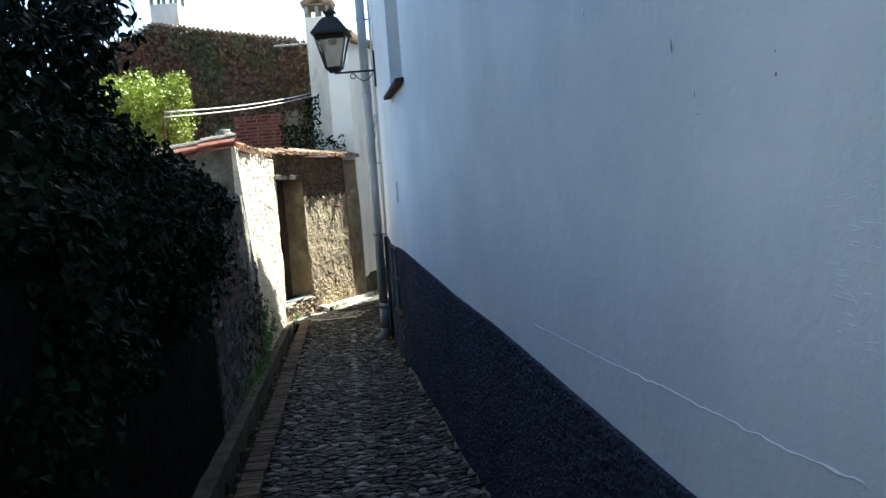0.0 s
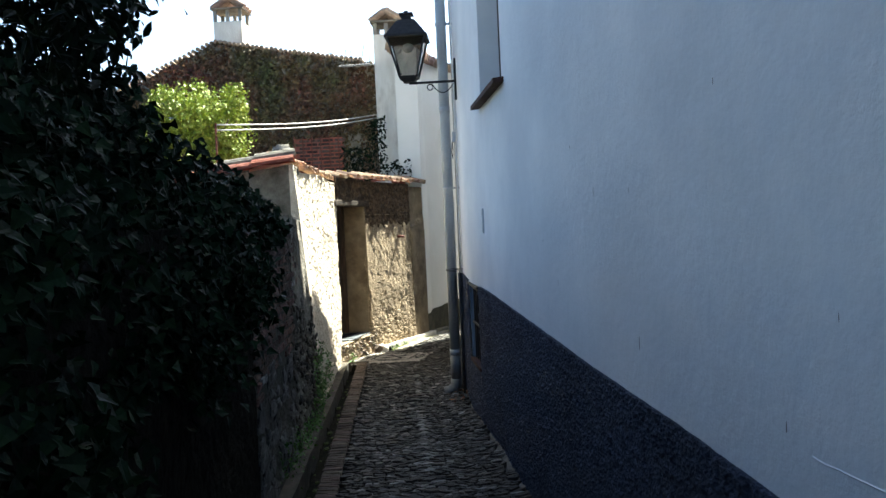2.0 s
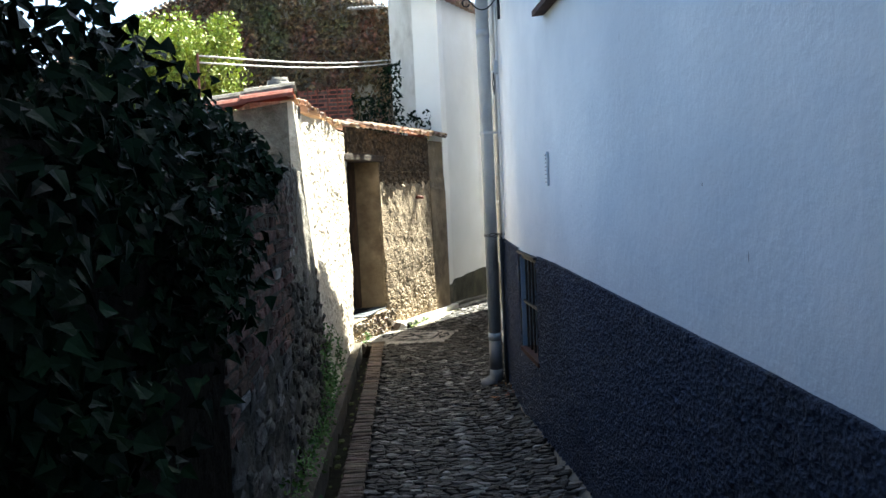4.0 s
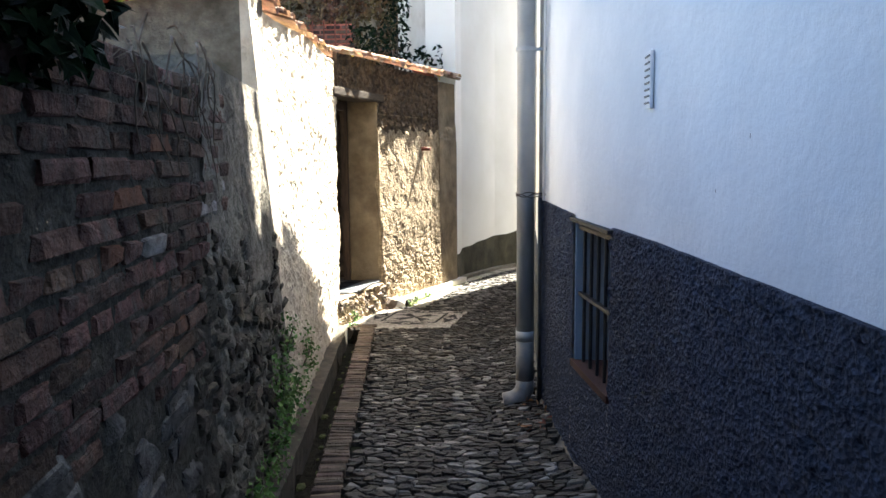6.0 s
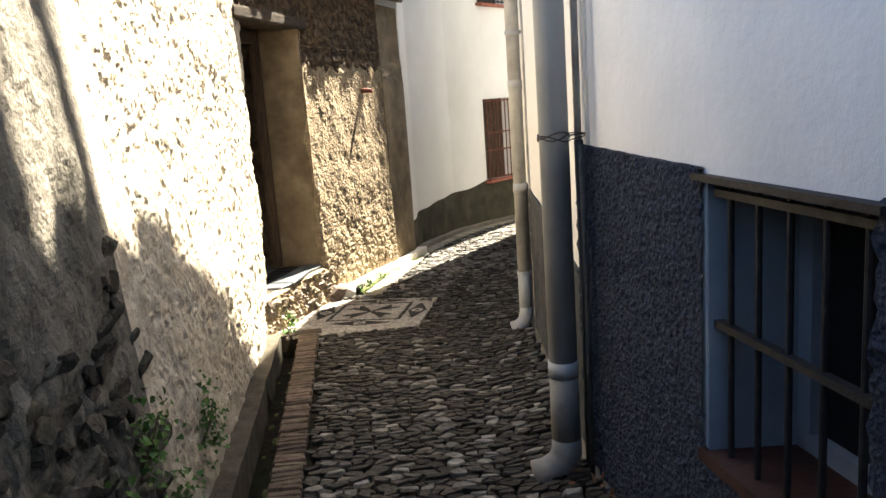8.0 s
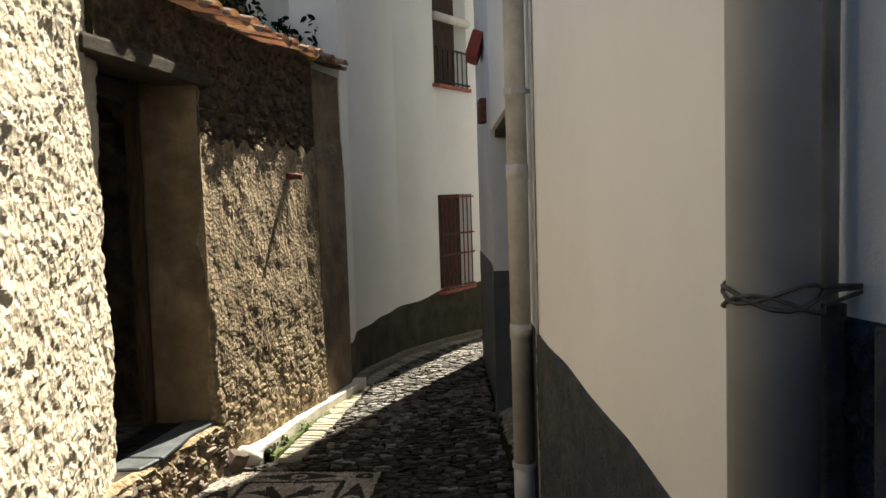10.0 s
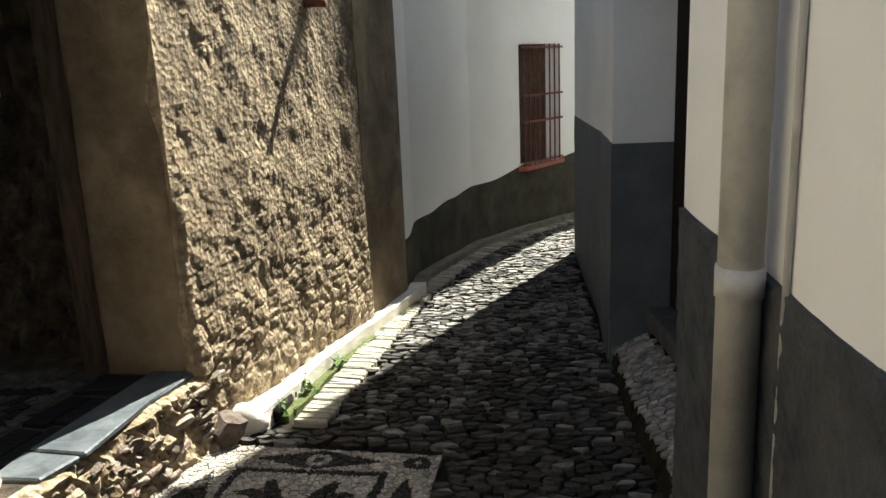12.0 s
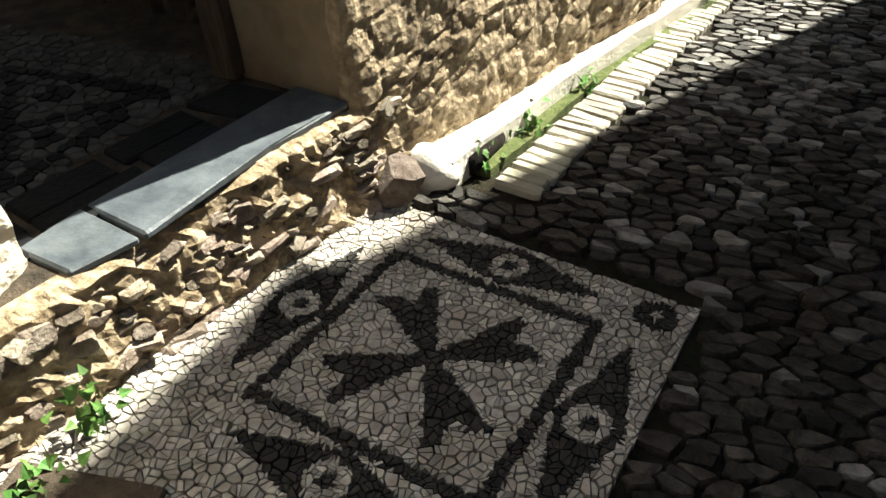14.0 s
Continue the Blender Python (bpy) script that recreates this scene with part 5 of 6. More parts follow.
for i in range(7):
    bm = B()
    x = -3.7 + i * 0.2
    tube(bm, [(x, 18.6, 4.95), (x + random.uniform(-.1, .1), 18.6, 5.25 + random.uniform(0, .15))], [0.012, 0.006], 5)
    tagged(mesh_ob("roof_twig", bm, WIRE), "thin dark stalk sticking up from the old roof", "stalk", "stalks on the roof edge")

# wires strung over the ruin
bm = B()
tube(bm, [(-3.36, 9.85, 1.80), (-3.35, 9.85, 2.62)], 0.012, 8)
tagged(mesh_ob("line_post", bm, RUST), "thin rusty post on the ruin's end wall", "post")
for z in (0.0, 0.06):
    bm = B()
    tube(bm, [(-2.44 - 0.91 * t, 16.40 - 6.55 * t, 3.48 + z - 0.94 * t - 0.06 * math.sin(math.pi * t)) for t in [i / 10 for i in range(11)]], 0.009, 6)
    tagged(mesh_ob("washing_line", bm, PIPE_P, None, True), "pale line strung from the chimney above the terrace", "cable", "lines above the terrace")


# ---- terrace with pots ----
def plant_pot(x, y, z, r, h, plant, label, spread, n, mat=LEAF_I):
    p = thing("plant_pot", label, "plant pot", "pots on the terrace", (x, y, z))
    bm = B()
    tube(bm, [(0, 0, 0), (0, 0, h * 0.8), (0, 0, h * 0.8 + 0.001), (0, 0, h)], [r * 0.75, r, r * 1.12, r * 1.12], 14)
    part("pot", bm, TILE_R, p, "red clay pot", True)
    gg = np.random.default_rng(int(x * 100) % 97 + 3)
    q = np.clip(gg.normal(size=(n, 3)), -1.4, 1.4) * np.array(spread) * 0.8 + np.array((0, 0, h + spread[2] * 1.1))
    leaves("foliage", mat, q, (0.05, 0.11), p, 0.5, None, "leaf", 11)
    for k in range(4):
        bm = B()
        a = k * 1.7
        tube(bm, [(0, 0, h * 0.8), (math.cos(a) * spread[0] * 0.6, math.sin(a) * spread[0] * 0.6, h + spread[2])], [0.012, 0.005], 5)
        part("stem", bm, STEM, p)


plant_pot(-2.02, 15.55, 2.10, 0.15, 0.17, 0, "red clay trough with straggling plants on the terrace edge", (0.22, 0.1, 0.13), 110)
plant_pot(-2.75, 15.3, 2.10, 0.13, 0.15, 0, "clay pot with a bushy green plant on the terrace", (0.18, 0.14, 0.24), 320)
plant_pot(-2.45, 15.9, 2.10, 0.12, 0.15, 0, "clay pot with trailing ivy beside the chimney", (0.14, 0.14, 0.5), 420)
for x, y, z in ((-2.9, 14.9, 2.36), (-1.78, 15.05, 2.13)):
    bm = B()
    for k in range(7):
        a = k * math.tau / 7
        box(bm, (0, 0, 0), (0.045, 0.02, 0.006), pose(x, y, z, 0, 0, math.degrees(a)) @ pose(0.03, 0, 0.01, 0, -35, 0))
    tube(bm, [(x, y + 0.02, 2.10 if y < 15 else 2.08), (x, y, z)], 0.004, 5)
    tagged(mesh_ob("yellow_flower", bm, YELLOW), "small yellow flower at the edge of the tiles", "flower", "yellow flowers")


# ---- shrubs and creepers over the garden wall ----
def twig_set(parent, starts, seed):
    rg = random.Random(seed)
    for (x, y, z), (dx, dy, dz), r in starts:
        bm = B()
        pts, p = [], Vector((x, y, z))
        for i in range(9):
            pts.append(p.copy())
            p += Vector((dx + rg.uniform(-.06, .06), dy + rg.uniform(-.06, .06), dz + rg.uniform(-.04, .04)))
        tube(bm, pts, [r * (1 - 0.085 * i) for i in range(9)], 7)
        part("stem", bm, STEM, parent)


def clumps(seed, centres, n, stretch=(1, 1, 1)):
    """Leaf places in uneven clumps: centres as (x, y, z, radius, weight)."""
    gg = np.random.default_rng(seed)
    out = []
    tot = sum(c[4] for c in centres)
    for x, y, z, r, w in centres:
        k = int(n * w / tot)
        d = gg.normal(size=(k, 3))
        d /= np.linalg.norm(d, axis=1, keepdims=True)
        rad = r * gg.uniform(0.25, 1.0, size=(k, 1)) ** 0.6
        rad *= 1 + 0.25 * np.sin(d[:, :1] * 7 + x * 9) * np.cos(d[:, 2:] * 6 + y * 5)
        out.append(np.array((x, y, z)) + d * rad * np.array(stretch))
    return np.concatenate(out)


tree = thing("laurel_shrub", "large broad-leaved shrub hanging over the garden wall, leaf colour darkened for shade", "shrub", at=(-1.9, 4.4, 1.2))
rg = random.Random(12)
cs = []
for i in range(58):
    y = 1.2 + 4.4 * rg.random()
    hi = lerp([(1.0, 3.9), (3.4, 3.4), (4.4, 3.0), (4.8, 2.65), (4.95, 1.7), (5.15, 1.4), (6.4, 1.3)], y)
    z = rg.uniform(1.1, hi)
    cs.append((left_wall(y) - 0.45 + rg.uniform(-0.5, 0.16), y, z, rg.uniform(0.24, 0.38), 1.0))
cs += [(left_wall(y) - 0.5, y, z, 0.2, 0.5) for y, z in ((4.6, 1.9), (4.7, 2.2), (4.8, 2.45), (4.9, 2.65), (5.0, 2.85), (4.9, 3.0), (5.1, 2.75), (4.4, 2.4), (4.5, 2.8), (4.85, 2.0), (4.9, 1.75), (4.3, 3.0))]
# unseen clumps behind the start, added to shade the near white wall
for i in range(46):
    y = -4.6 + 4.9 * rg.random()
    cs.append((left_wall(y) - 0.35 + rg.uniform(-0.6, 0.25), y, rg.uniform(1.2, 5.4), rg.uniform(0.34, 0.55), 1.0))
pts = clumps(21, cs, 40000) - np.array((-1.9, 4.4, 1.2))
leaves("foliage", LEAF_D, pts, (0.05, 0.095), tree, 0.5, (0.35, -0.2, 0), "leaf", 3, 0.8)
twig_set(tree, [((-0.3, -0.4, -0.6), (-0.01, 0.02, 0.24), 0.05), ((-0.4, 0.3, -0.6), (0.0, 0.0, 0.19), 0.045), ((-0.2, -0.9, -0.4), (0.02, -0.05, 0.22), 0.04), ((-0.3, 0.9, -0.3), (0.0, 0.04, 0.06), 0.03)], 8)
ivy = thing("ivy", "glossy ivy spilling over the head of the garden wall, leaf colour darkened for shade", "ivy", at=(-2.0, 6.6, 1.4))
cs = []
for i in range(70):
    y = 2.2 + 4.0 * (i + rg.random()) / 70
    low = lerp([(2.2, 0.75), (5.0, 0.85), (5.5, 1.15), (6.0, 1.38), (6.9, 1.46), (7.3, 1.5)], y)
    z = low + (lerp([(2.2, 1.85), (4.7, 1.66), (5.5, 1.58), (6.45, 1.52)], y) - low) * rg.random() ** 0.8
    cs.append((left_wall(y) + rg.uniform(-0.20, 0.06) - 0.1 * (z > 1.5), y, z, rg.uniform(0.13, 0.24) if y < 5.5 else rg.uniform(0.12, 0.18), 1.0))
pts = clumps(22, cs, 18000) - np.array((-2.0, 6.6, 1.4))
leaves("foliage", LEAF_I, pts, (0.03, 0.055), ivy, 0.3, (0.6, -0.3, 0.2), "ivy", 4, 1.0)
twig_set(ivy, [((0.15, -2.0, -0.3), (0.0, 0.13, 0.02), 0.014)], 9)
bright = thing("sunlit_shrub", "sunlit yellow-green shrub on the roof of the ruin", "shrub", at=(-4.2, 11.5, 2.10))
cs = [(rg.uniform(-0.62, 0.50), rg.uniform(-0.4, 0.4), 0.72 + rg.uniform(-0.45, 0.40), rg.uniform(0.18, 0.32), 1.0) for i in range(36)]
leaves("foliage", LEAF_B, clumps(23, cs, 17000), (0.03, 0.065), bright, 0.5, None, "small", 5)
twig_set(bright, [((0, 0, 0), (0.0, 0.0, 0.12), 0.04), ((0.05, 0.05, 0), (0.04, 0.0, 0.10), 0.03), ((-0.05, 0, 0), (-0.05, 0.02, 0.10), 0.03)], 10)
# dry stems on the brick head
dry = thing("dry_creeper", "dry leafless creeper stems on the brick wall", "creeper", at=(left_wall(7.1) + 0.02, 7.1, 1.40))
for i in range(26):
    bm = B()
    y0, z0 = rg.uniform(-0.55, 0.35), rg.uniform(-0.05, 0.12)
    p, pts = Vector((0.0, y0, z0)), []
    d = Vector((0, rg.uniform(-0.05, 0.05), rg.uniform(-0.05, 0.0)))
    for k in range(7):
        pts.append((p.x - 0.131 * p.y + 0.02 + 0.015 * math.sin(k + i), p.y, p.z))
        p += d + Vector((0, rg.uniform(-.03, .03), rg.uniform(-.03, .02)))
    tube(bm, pts, [0.0034 - 0.0004 * k for k in range(7)], 5)
    part("stem", bm, STEM, dry)
# weeds at the foot of the wall and in the cracks
def weed(x, y, z, n, sp, size, label, mat=LEAF_W):
    w = thing("weed", label, "plant", "weeds in the wall", (x, y, z))
    gg = np.random.default_rng(int(abs(y) * 1000) % 991)
    leaves("foliage", mat, gg.normal(size=(n, 3)) * np.array(sp), size, w, 0.5, (0.6, -0.3, 0.2), "ivy", int(y * 10), 0.3)
    bm = B()
    tube(bm, [(-0.04, 0, -sp[2]), (0, 0, 0), (0.02, 0.01, sp[2])], [0.006, 0.005, 0.002], 5)
    part("stem", bm, STEM, w)
for y, z, n, sp in ((8.55, 0.02, 90, (0.03, 0.06, 0.08)), (8.75, -0.16, 110, (0.035, 0.09, 0.06)), (8.42, -0.20, 70, (0.03, 0.06, 0.05)), (9.1, -0.18, 80, (0.03, 0.08, 0.07)),
                    (9.7, -0.12, 70, (0.03, 0.04, 0.09)), (8.3, -0.30, 60, (0.03, 0.08, 0.04)), (8.9, 0.16, 60, (0.025, 0.05, 0.07)), (7.9, -0.28, 80, (0.03, 0.10, 0.05)), (7.2, -0.2, 90, (0.04, 0.14, 0.06)), (6.5, -0.15, 80, (0.04, 0.14, 0.08))):
    weed(left_wall(y) + 0.035, y, z, n * 2, sp, (0.016, 0.032), "small green weed growing from the damp wall")
for x, y, z in ((-2.42, 12.42, -0.47), (-2.42, 12.25, -0.52), (-2.05, 13.66, -0.56), (-1.98, 13.9, -0.58), (-1.88, 14.25, -0.60)):
    weed(x, y, z, 40, (0.02, 0.03, 0.03), (0.02, 0.04), "bright small weed at the foot of the rubble")
bm = B()
for i in range(40):
    bmesh.ops.create_icosphere(bm, subdivisions=1, radius=random.uniform(0.01, 0.03), matrix=Matrix.Translation((chan_r(4 + i * 0.2) - 0.07 + random.uniform(-.04, .04), 4 + i * 0.2, ground_z(4 + i * 0.2) - 0.145)) @ Matrix.Diagonal((1, 1.6, 0.5, 1)))
tagged(mesh_ob("gutter_debris", bm, MOSS), "damp moss and leaf litter lying in the gutter", "debris", "", "stuff")


rl = np.random.default_rng(9)
q = np.stack([wall_a(9.3) - 0.10 + rl.uniform(-0.10, 0.06, 26), 9.35 + rl.uniform(-0.35, 0.3, 26), np.zeros(26)], axis=1)
q[:, 2] = -0.05 - 0.04 * q[:, 1] + 0.05
tagged(leaves("fallen_leaves", LEAF_DRY, q, (0.025, 0.055), None, 2.0, None, "leaf", 6), "dry reddish leaves blown against the foot of the wall", "leaves", "", "stuff")

# ---- marks on the white wall ----
def scuff(y, z, h, w, mat, label):
    bm = B()
    rgm = random.Random(int(y * 100))
    ring = [(-0.0035, (w + rgm.uniform(-.3, .3) * w) * math.cos(a * 0.9) * 0.5, h * 0.5 * math.sin(a * 0.9) + rgm.uniform(-.1, .1) * h) for a in range(7)]
    vs = [bm.verts.new(p) for p in ring]
    bm.faces.new(vs)
    bmesh.ops.solidify(bm, geom=bm.faces[:], thickness=-0.004)
    ob = tagged(mesh_ob("paint_chip", bm, mat), label, "paint chip", "chips in the limewash")
    ob.matrix_basis = pose(wall_a(y), y, z, 0, 0, 8.5)
for y, z, h, w in ((1.79, 1.72, 0.05, 0.012), (1.70, 1.60, 0.02, 0.008), (1.69, 1.56, 0.008, 0.008), (1.42, 1.60, 0.012, 0.012), (1.42, 1.64, 0.01, 0.006), (4.45, 1.515, 0.06, 0.012), (4.78, 1.72, 0.035, 0.009), (4.0, 0.98, 0.07, 0.012),
                    (4.05, 1.50, 0.03, 0.008), (5.4, 1.30, 0.02, 0.01), (5.1, 1.1, 0.05, 0.006), (3.4, 1.75, 0.03, 0.008), (6.2, 1.9, 0.05, 0.006), (6.9, 1.2, 0.02, 0.008), (2.9, 1.2, 0.03, 0.006), (7.1, 1.05, 0.02, 0.007), (2.3, 1.9, 0.03, 0.006), (3.1, 0.93, 0.04, 0.01)):
    scuff(y, z, h * 0.7, w * 0.6, PIPE_D, "small dark chip in the white limewash")
crack = thing("wall_crack", "long peeling crack in the limewash above the dark base", "crack", at=(wall_a(1.4), 1.4, 0.9))
for i, (y0, y1, za, zb) in enumerate(((1.240, 1.425, 0.930, 0.920), (1.425, 1.630, 0.920, 0.918), (1.630, 1.904, 0.918, 0.915), (1.904, 2.332, 0.915, 0.901), (2.332, 3.006, 0.901, 0.891))):
    bm = B()
    pts = []
    for k in range(17):
        y = y0 + (y1 - y0) * k / 16
        pts.append((wall_a(y) - wall_a(1.4) + 0.0005, y - 1.4, za + (zb - za) * k / 16 - 0.9 + 0.010 * noise.noise(Vector((y * 22, 1, 0)))))
    tube(bm, pts, [0.0016 + (0.0062 if i < 3 else 0.004) * abs(noise.noise(Vector((k * 0.9, i, 4)))) for k in range(17)], 6)
    part("ridge", bm, WHITE, crack)
blister = thing("peeling_patch", "patch of small blisters in the white limewash", "peeling paint", at=(wall_a(1.3), 1.3, 1.1))
rb = random.Random(3)
for i in range(34):
    y, z = rb.uniform(1.18, 1.30), rb.uniform(1.14, 1.41)
    n = rb.uniform(0.006, 0.022)
    bm = B()
    tube(bm, [(wall_a(y + n * k) - wall_a(1.3) + 0.0005, y + n * k - 1.3, z - 1.1 + 0.002 * math.sin(k * 2 + i)) for k in (-1, -0.4, 0.3, 1)], [0.0006, 0.0016, 0.0014, 0.0005], 6)
    part("flake", bm, WHITE, blister)


# ---- bricks of the garden wall ----
WB = [piece_mesh("brick", 0.05, rx, 0.051, BRICK, i, 0.34) for i, rx in enumerate((0.22, 0.19, 0.21, 0.11, 0.12, 0.20))]
WBP = [piece_mesh("brick", 0.05, rx, 0.051, BRICK_P, i, 0.34) for i, rx in enumerate((0.22, 0.19, 0.21, 0.11, 0.12, 0.20))]
WBO = [piece_mesh("brick", 0.05, rx, 0.051, BRICK_O, i, 0.34) for i, rx in enumerate((0.22, 0.19, 0.21, 0.11, 0.12, 0.20))]
rg = random.Random(31)
count, row, z = 0, 0, 1.385
while z > 0.3 and count < 300:
    y = 5.55 + rg.uniform(0, 0.12)
    end = 7.32 + 0.55 * max(0, z - 0.45) + 0.05 * math.sin(z * 40)
    while y < end and count < 300:
        k = rg.randrange(6)
        ln = (0.22, 0.19, 0.21, 0.11, 0.12, 0.20)[k]
        if rg.random() < 0.93 and z > stone_top(y) - 0.02:
            roll = rg.random()
            ob = new("brick", WB[k] if roll > 0.10 else (WBP[k] if roll < 0.05 else WBO[k]))
            ob.parent = garden
            yy = y + ln / 2
            ob.matrix_basis = pose(lw(yy, z) - 0.0235 + rg.uniform(-.006, .004), yy, z + rg.uniform(-.005, .005) + 0.012 * math.sin(yy * 2.2), rg.uniform(-1.6, 1.6), rg.uniform(-2, 2), 7.5 + rg.uniform(-1, 1))
            count += 1
        y += ln + rg.uniform(0.012, 0.024)
    z -= 0.0665


# ---- lane stones ----
def in_mosaic(x, y, m=0.05):
    """Inside the square and the pale strip between it and the rubble."""
    p = Vector((x, y))
    for i in range(4):
        a, b = PEBBLED[i], PEBBLED[(i + 1) % 4]
        e = b - a
        if (e.x * (p.y - a.y) - e.y * (p.x - a.x)) / e.length < -m:
            return False
    return True


def cells(seeds, keep, stretch, reach):
    """Voronoi cells of seed points, stretched across by stretch: (index, polygon) for each kept seed."""
    pts = [(x * stretch, y) for x, y in seeds]
    grid = {}
    for i, (x, y) in enumerate(pts):
        grid.setdefault((int(x // reach), int(y // reach)), []).append(i)
    for i, (x, y) in enumerate(pts):
        if not keep(seeds[i]):
            continue
        poly = [(-reach, -reach), (reach, -reach), (reach, reach), (-reach, reach)]
        gx, gy = int(x // reach), int(y // reach)
        near = [j for a in (-1, 0, 1) for b in (-1, 0, 1) for j in grid.get((gx + a, gy + b), ()) if j != i]
        near.sort(key=lambda j: (pts[j][0] - x) ** 2 + (pts[j][1] - y) ** 2)
        for j in near[:14]:
            dx, dy = pts[j][0] - x, pts[j][1] - y
            h = (dx * dx + dy * dy) / 2
            out = []
            for k in range(len(poly)):
                p, q = poly[k], poly[(k + 1) % len(poly)]
                sp, sq = p[0] * dx + p[1] * dy - h, q[0] * dx + q[1] * dy - h
                if sp <= 0:
                    out.append(p)
                if sp * sq < 0:
                    t = sp / (sp - sq)
                    out.append((p[0] + (q[0] - p[0]) * t, p[1] + (q[1] - p[1]) * t))
            poly = out
            if len(poly) < 3:
                break
        if len(poly) >= 3:
            yield i, [(px / stretch, py) for px, py in poly]


def ragged(poly, rg, amt=0.16):
    """The polygon with broken edges: middles pushed in or out and corners cut."""
    out = []
    for k, p in enumerate(poly):
        q = poly[(k + 1) % len(poly)]
        f, g = 1 - amt * rg.random(), 1 + amt * rg.uniform(-0.6, 0.35)
        out.append((p[0] * f, p[1] * f))
        if math.hypot(q[0] - p[0], q[1] - p[1]) > 0.016:
            t = rg.uniform(0.35, 0.65)
            out.append(((p[0] + (q[0] - p[0]) * t) * g, (p[1] + (q[1] - p[1]) * t) * g))
    return out


def stone_cell(cx, cy, poly, zf, gap, top, drop, rg, shoulder=2.1, tilt=0.10):
    """A flat-topped stone over a cell: sunk skirt, rounded shoulder, slightly tilted top."""
    n = len(poly)
    tx, ty = rg.uniform(-tilt, tilt), rg.uniform(-tilt, tilt)
    vs = []
    for k, dz in ((1 - gap * 0.6, -drop), (1 - gap, top * 0.45), (1 - gap * shoulder, top)):
        for a, b in poly:
            vs.append((cx + a * k, cy + b * k, zf(cx + a * k, cy + b * k) + dz + tx * a * k + ty * b * k))
    fs = [tuple(range(2 * n, 3 * n))]
    for r in (0, n):
        fs += [(r + i, r + (i + 1) % n, r + n + (i + 1) % n, r + n + i) for i in range(n)]
    return vs, fs


pavement = tagged(new("pavement"), "lane paved with flat grey-brown cobble stones set across", "pavement", "", "structure")
rg = random.Random(77)
single, jv, jf, jp = 0, [], [], []


def left_edge(y):
    if y < 12.25:
        return chan_r(y) + 0.15
    return lerp([(12.2, -2.45), (13.5, -2.14)], y) if y < 13.5 else lerp(EDGE_TAB, y)


def right_edge(y): return lerp(RIGHT_TAB, y) - (0.035 if y < 12.6 or y > 14.2 else 0.0)


def lane_z(x, y):
    return ground_z(y) + 0.04 * max(0.0, 1 - (right_edge(y) - x) / 0.3) if y < 12.5 else ground_z(y)


seeds, row, y = [], 0, 2.4
while y < 21.8:
    x = left_edge(y) - 0.16 + rg.uniform(0, 0.05)
    while x < right_edge(y) + 0.2:
        big = 1.0 + 0.45 * max(0, noise.noise(Vector((x * 2.5, y * 2.5, 0))))
        if abs(x - spine(y)) > 0.055 or y > 12.15:
            seeds.append((x + rg.uniform(-.018, .018), y + rg.uniform(-.022, .022) - 0.07 * (x - left_edge(y))))
        x += 0.058 * big * rg.uniform(0.65, 1.6)
    y += 0.036 * rg.uniform(0.8, 1.2)
y = 2.4
while y < 12.15:
    seeds.append((spine(y), y))
    seeds.append((spine(y) - 0.062, y + 0.02))
    seeds.append((spine(y) + 0.062, y + 0.03))
    y += rg.uniform(0.075, 0.12)


def on_lane(p):
    return 2.5 < p[1] < 21.6 and left_edge(p[1]) + 0.015 < p[0] < right_edge(p[1]) - 0.01 and not in_mosaic(p[0], p[1], 0.035)


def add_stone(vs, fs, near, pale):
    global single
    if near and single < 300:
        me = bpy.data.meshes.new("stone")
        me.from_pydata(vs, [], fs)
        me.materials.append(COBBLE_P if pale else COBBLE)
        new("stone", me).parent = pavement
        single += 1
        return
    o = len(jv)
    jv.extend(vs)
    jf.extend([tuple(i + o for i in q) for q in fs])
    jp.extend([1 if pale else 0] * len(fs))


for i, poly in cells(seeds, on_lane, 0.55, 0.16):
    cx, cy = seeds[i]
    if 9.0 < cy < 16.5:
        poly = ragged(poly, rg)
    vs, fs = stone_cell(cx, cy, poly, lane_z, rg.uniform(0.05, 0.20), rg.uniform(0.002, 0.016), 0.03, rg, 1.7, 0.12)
    # pale share by y: some real paling, the rest sun and shade in colour
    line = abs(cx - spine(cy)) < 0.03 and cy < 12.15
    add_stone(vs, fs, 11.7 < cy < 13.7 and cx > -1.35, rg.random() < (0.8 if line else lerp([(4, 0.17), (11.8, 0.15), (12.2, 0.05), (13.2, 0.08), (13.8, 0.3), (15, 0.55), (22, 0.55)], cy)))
# ramp stones, small and set close
seeds = []
y = 12.55
while y < 14.3:
    x = lerp(RIGHT_TAB, y) - 0.05
    while x < -0.2:
        seeds.append((x + rg.uniform(-.01, .01), y + rg.uniform(-.009, .009)))
        x += rg.uniform(0.028, 0.046)
    y += 0.030
for i, poly in cells(seeds, lambda p: 12.64 < p[1] < 14.18 and lerp(RIGHT_TAB, p[1]) + 0.005 < p[0] < -0.33, 0.8, 0.13):
    vs, fs = stone_cell(*seeds[i], poly, ramp_z, rg.uniform(0.08, 0.16), rg.uniform(0.008, 0.015), 0.02, rg, 1.5, 0.08)
    me = bpy.data.meshes.new("stone")
    me.from_pydata(vs, [], fs)
    me.materials.append(RAMP_STONE)
    new("stone", me).parent = bpy.data.objects["ramp"]
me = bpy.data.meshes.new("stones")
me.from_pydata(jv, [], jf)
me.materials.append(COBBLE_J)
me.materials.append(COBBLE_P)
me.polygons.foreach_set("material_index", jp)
ob = new("stones", me)
ob.parent = pavement
ob["kind"] = "stuff"


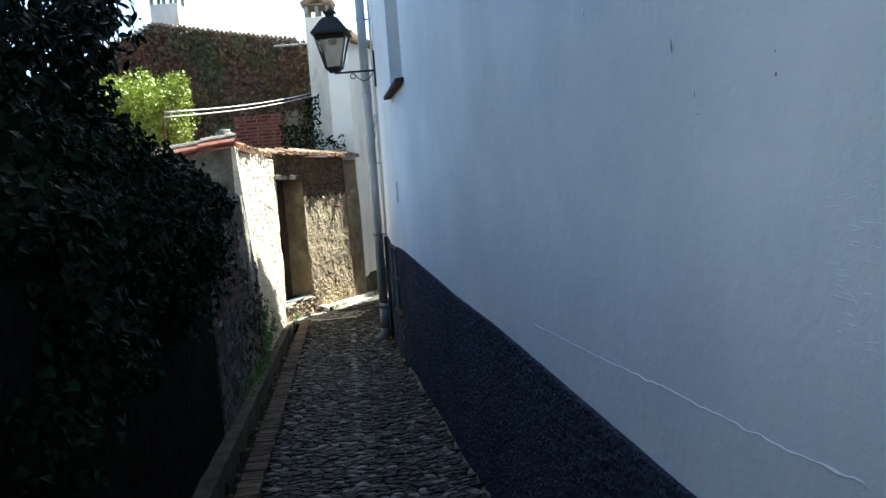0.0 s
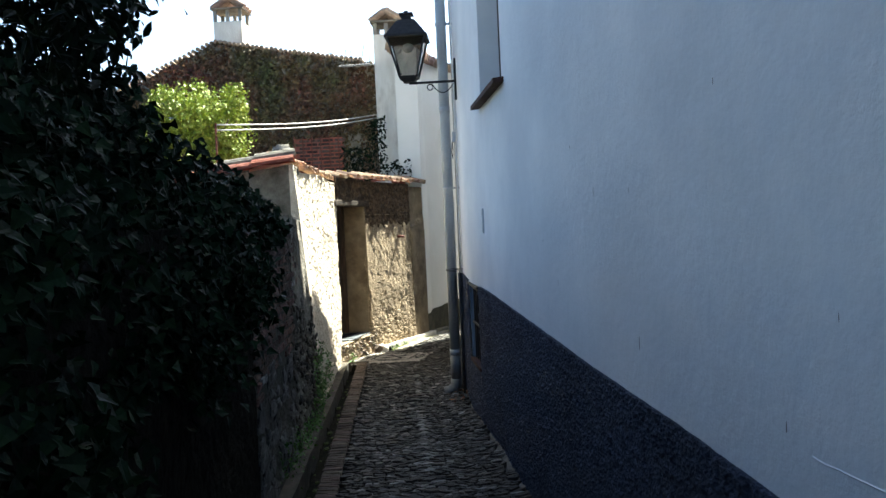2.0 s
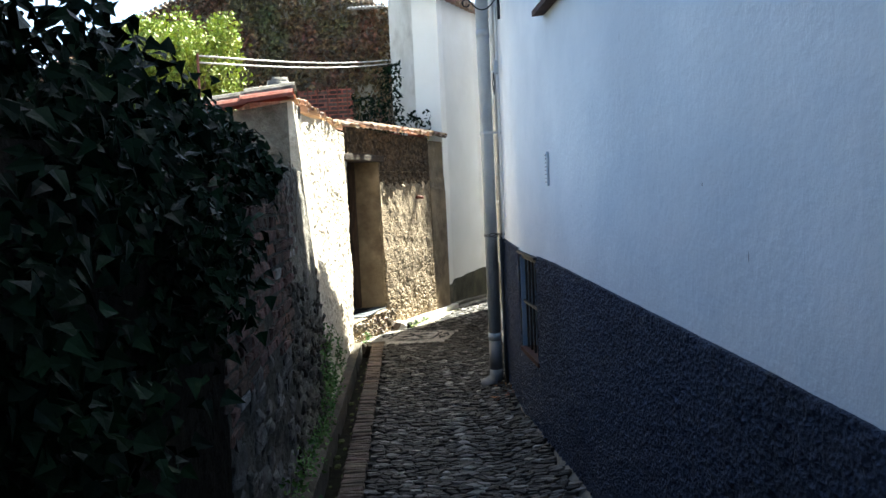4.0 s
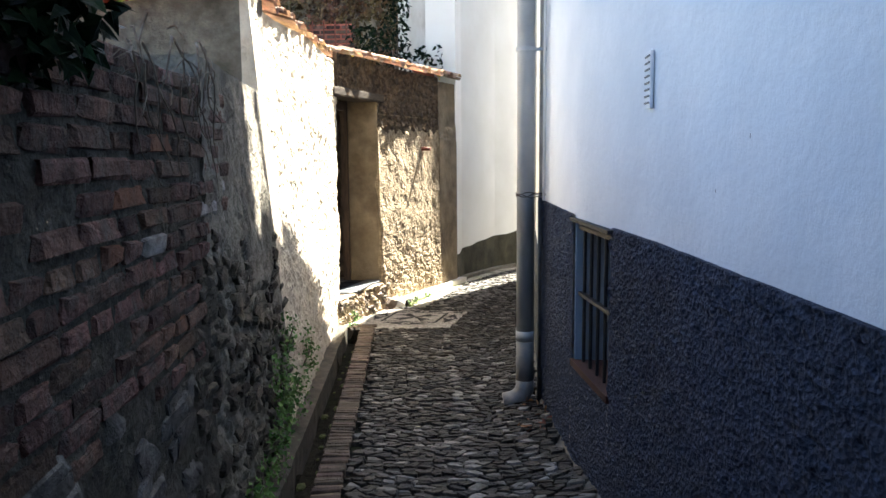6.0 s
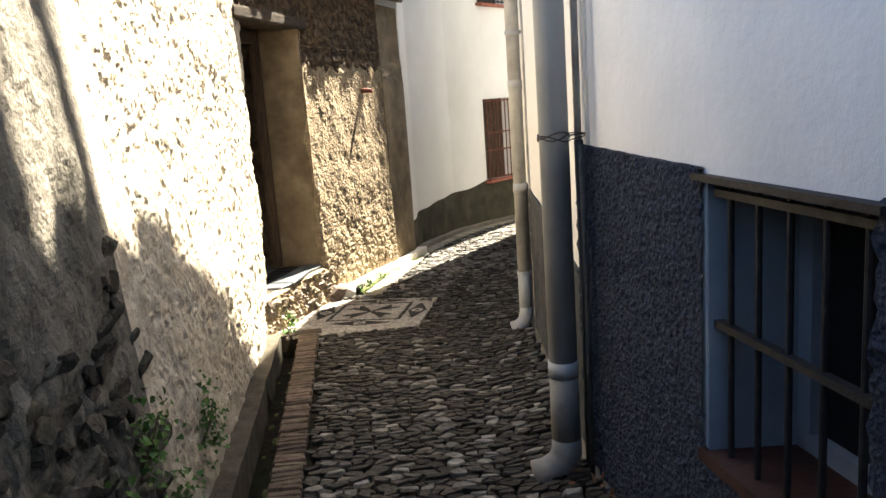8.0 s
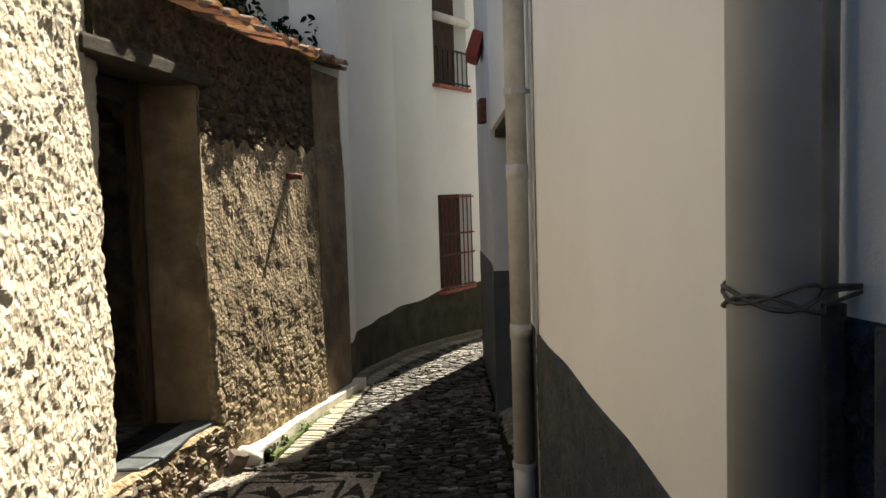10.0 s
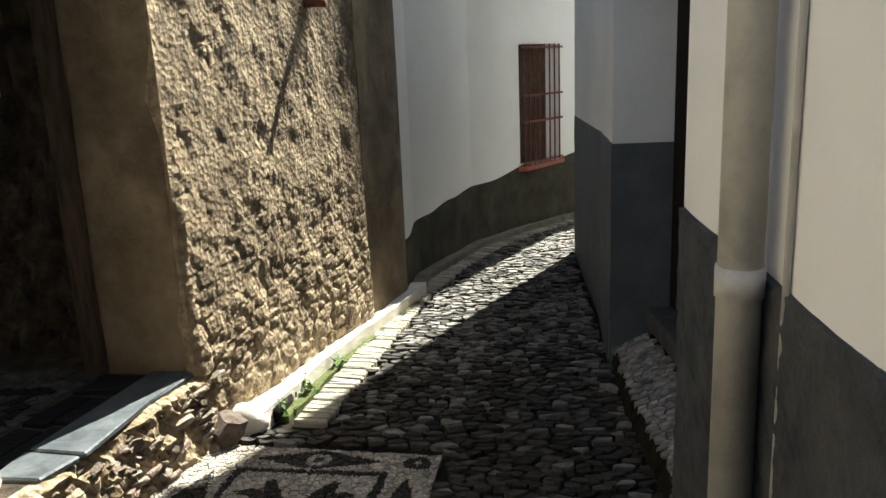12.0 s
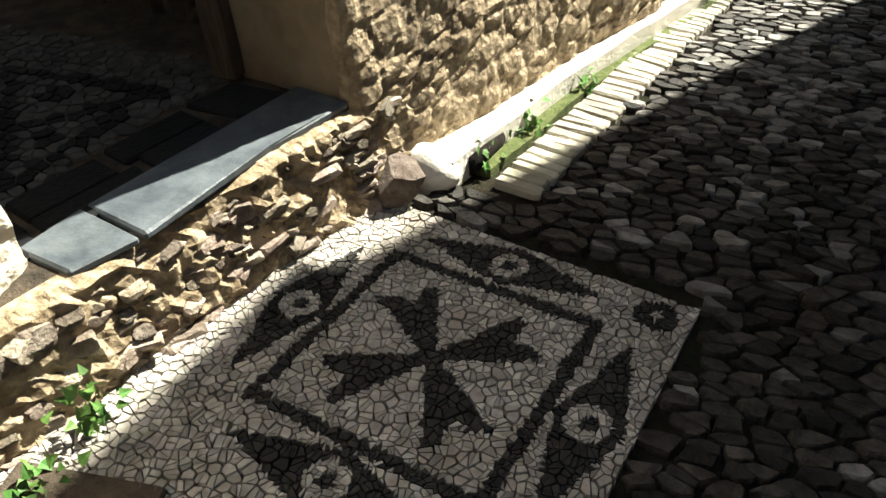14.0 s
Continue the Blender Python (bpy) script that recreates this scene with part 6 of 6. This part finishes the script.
# ---- pebble mosaic ----
mosaic = tagged(new("mosaic"), "pebble mosaic square with a dark four-petalled cross", "mosaic", "", "structure")
MC, ALONG = Vector((-1.869, 12.848)), Vector((0.146, 0.989))
ACROSS = Vector((0.989, -0.146))


def is_dark(x, y):
    """The pattern in metres from the middle of the square: corner petals, frame, rings in tapering fields."""
    d = Vector((x, y)) - MC
    a, b = d.dot(ACROSS), d.dot(ALONG)
    e = max(abs(a), abs(b))
    if 0.262 < e < 0.294:
        return True
    if e <= 0.262:
        for k in range(4):
            t = math.radians(45 + 90 * k)
            p, q = a * math.cos(t) + b * math.sin(t), abs(-a * math.sin(t) + b * math.cos(t))
            if 0.0 < p < 0.235 and q < 0.012 + 0.27 * p and not (p > 0.19 and q < 0.9 * (p - 0.19)):
                return True
        return False
    for p, q in ((b, a - 0.375), (b, a + 0.375), (a, b - 0.375), (a, b + 0.375)):
        r = math.hypot(p, q)
        if r < 0.019:
            return True
        if r < 0.050:
            return False
        if abs(p) < 0.26 and abs(q) < 0.078 * (1 - abs(p) / 0.26):
            return True
    r = math.hypot(a - 0.385, b - 0.375)
    return 0.016 < r < 0.05


def split(poly, rg):
    """Cut a small polygon in two by a chance line through its middle; each half as (centre, polygon round it)."""
    n = len(poly)
    mx, my = sum(p[0] for p in poly) / n, sum(p[1] for p in poly) / n
    t = rg.uniform(0, math.pi)
    c, d = math.cos(t), math.sin(t)
    for sg in (1, -1):
        out = []
        for k in range(n):
            p, q = poly[k], poly[(k + 1) % n]
            sp, sq = sg * ((p[0] - mx) * c + (p[1] - my) * d), sg * ((q[0] - mx) * c + (q[1] - my) * d)
            if sp >= 0:
                out.append(p)
            if sp * sq < 0:
                f = sp / (sp - sq)
                out.append((p[0] + (q[0] - p[0]) * f, p[1] + (q[1] - p[1]) * f))
        if len(out) > 2:
            ox, oy = sum(p[0] for p in out) / len(out), sum(p[1] for p in out) / len(out)
            yield ox, oy, [(p[0] - ox, p[1] - oy) for p in out]


def chips(cx, cy, poly, rg, depth=0):
    """Split a cell into angular chips, finer where the pattern's edge runs through it."""
    marks = {is_dark(cx + 0.75 * a, cy + 0.75 * b) for a, b in poly}
    for a, b in ((MOSAIC[0], MOSAIC[1]), (MOSAIC[1], MOSAIC[2])):
        e = (b - a).normalized()
        out = []
        for k, p in enumerate(poly):
            q = poly[(k + 1) % len(poly)]
            sp = e.x * (cy + p[1] - a.y) - e.y * (cx + p[0] - a.x)
            sq = e.x * (cy + q[1] - a.y) - e.y * (cx + q[0] - a.x)
            if sp >= 0:
                out.append(p)
            if sp * sq < 0:
                t = sp / (sp - sq)
                out.append((p[0] + (q[0] - p[0]) * t, p[1] + (q[1] - p[1]) * t))
        poly = out
        if len(poly) < 3:
            return
    if depth == 0 and rg.random() < 0.75 or depth < 3 and len(marks) > 1:
        for ox, oy, half in split(poly, rg):
            yield from chips(cx + ox, cy + oy, half, rg, depth + 1)
    else:
        yield cx, cy, poly


rg = random.Random(5)
N, M = 46, 40
acc = {False: ([], []), True: ([], [])}
made = 0
EO, EU, EV = PEBBLED[3], PEBBLED[0] - PEBBLED[3], PEBBLED[2] - PEBBLED[3]
flat = []
for i in range(-1, N + 1):
    for k in range(-2, M + 3):
        u = (i + 0.5 + (0.25 if k % 2 else -0.25) + rg.uniform(-.42, .42)) / N
        v = (k + 0.5 + rg.uniform(-.42, .42)) / M
        p = EO + EU * u + EV * v
        flat.append((p.x, p.y))
def mosaic_z(x, y): return ground_z(y) - 0.002
for i, poly in cells(flat, lambda p: in_mosaic(p[0], p[1], 0.015), 1.0, 0.08):
    for cx, cy, chip in chips(*flat[i], poly, rg):
        dk = is_dark(cx, cy)
        vs, fs = stone_cell(cx, cy, chip, mosaic_z, rg.uniform(0.09, 0.20), 0.009 + rg.uniform(-.002, .0015), 0.012, rg, 1.35, 0.05)
        if made < 290 and abs(cx - MC.x) < 0.17 and abs(cy - MC.y) < 0.17:
            me = bpy.data.meshes.new("pebble")
            me.from_pydata(vs, [], fs)
            me.materials.append(DARKM if dk else PALE)
            new("pebble", me).parent = mosaic
            made += 1
            continue
        V, F = acc[dk]
        o = len(V)
        V.extend(vs)
        F.extend([tuple(j + o for j in f) for f in fs])
for dk, (V, F) in acc.items():
    me = bpy.data.meshes.new("pebbles")
    me.from_pydata(V, [], F)
    me.materials.append(DARKM if dk else PALE)
    ob = new("pebbles", me)
    ob.parent = mosaic
    ob["kind"] = "stuff"

# stones of the floor behind the threshold, colours dimmed for shade, with dark bands and spots
FLOOR_BANDS = (((-2.823, 13.238), (-3.316, 13.217)), ((-2.823, 13.238), (-3.080, 12.931)), ((-2.846, 13.099), (-2.880, 12.763)), ((-3.355, 13.216), (-2.912, 12.767)))
FLOOR_SPOTS = ((-3.111, 13.141), (-2.962, 12.952))


def floor_dark(x, y):
    p = Vector((x, y))
    for a, b in FLOOR_BANDS:
        a, e = Vector(a), Vector(b) - Vector(a)
        t = min(1.0, max(0.0, (p - a).dot(e) / e.length_squared))
        if (p - a - e * t).length < 0.026:
            return True
    return any((p - Vector(c)).length < 0.045 for c in FLOOR_SPOTS)


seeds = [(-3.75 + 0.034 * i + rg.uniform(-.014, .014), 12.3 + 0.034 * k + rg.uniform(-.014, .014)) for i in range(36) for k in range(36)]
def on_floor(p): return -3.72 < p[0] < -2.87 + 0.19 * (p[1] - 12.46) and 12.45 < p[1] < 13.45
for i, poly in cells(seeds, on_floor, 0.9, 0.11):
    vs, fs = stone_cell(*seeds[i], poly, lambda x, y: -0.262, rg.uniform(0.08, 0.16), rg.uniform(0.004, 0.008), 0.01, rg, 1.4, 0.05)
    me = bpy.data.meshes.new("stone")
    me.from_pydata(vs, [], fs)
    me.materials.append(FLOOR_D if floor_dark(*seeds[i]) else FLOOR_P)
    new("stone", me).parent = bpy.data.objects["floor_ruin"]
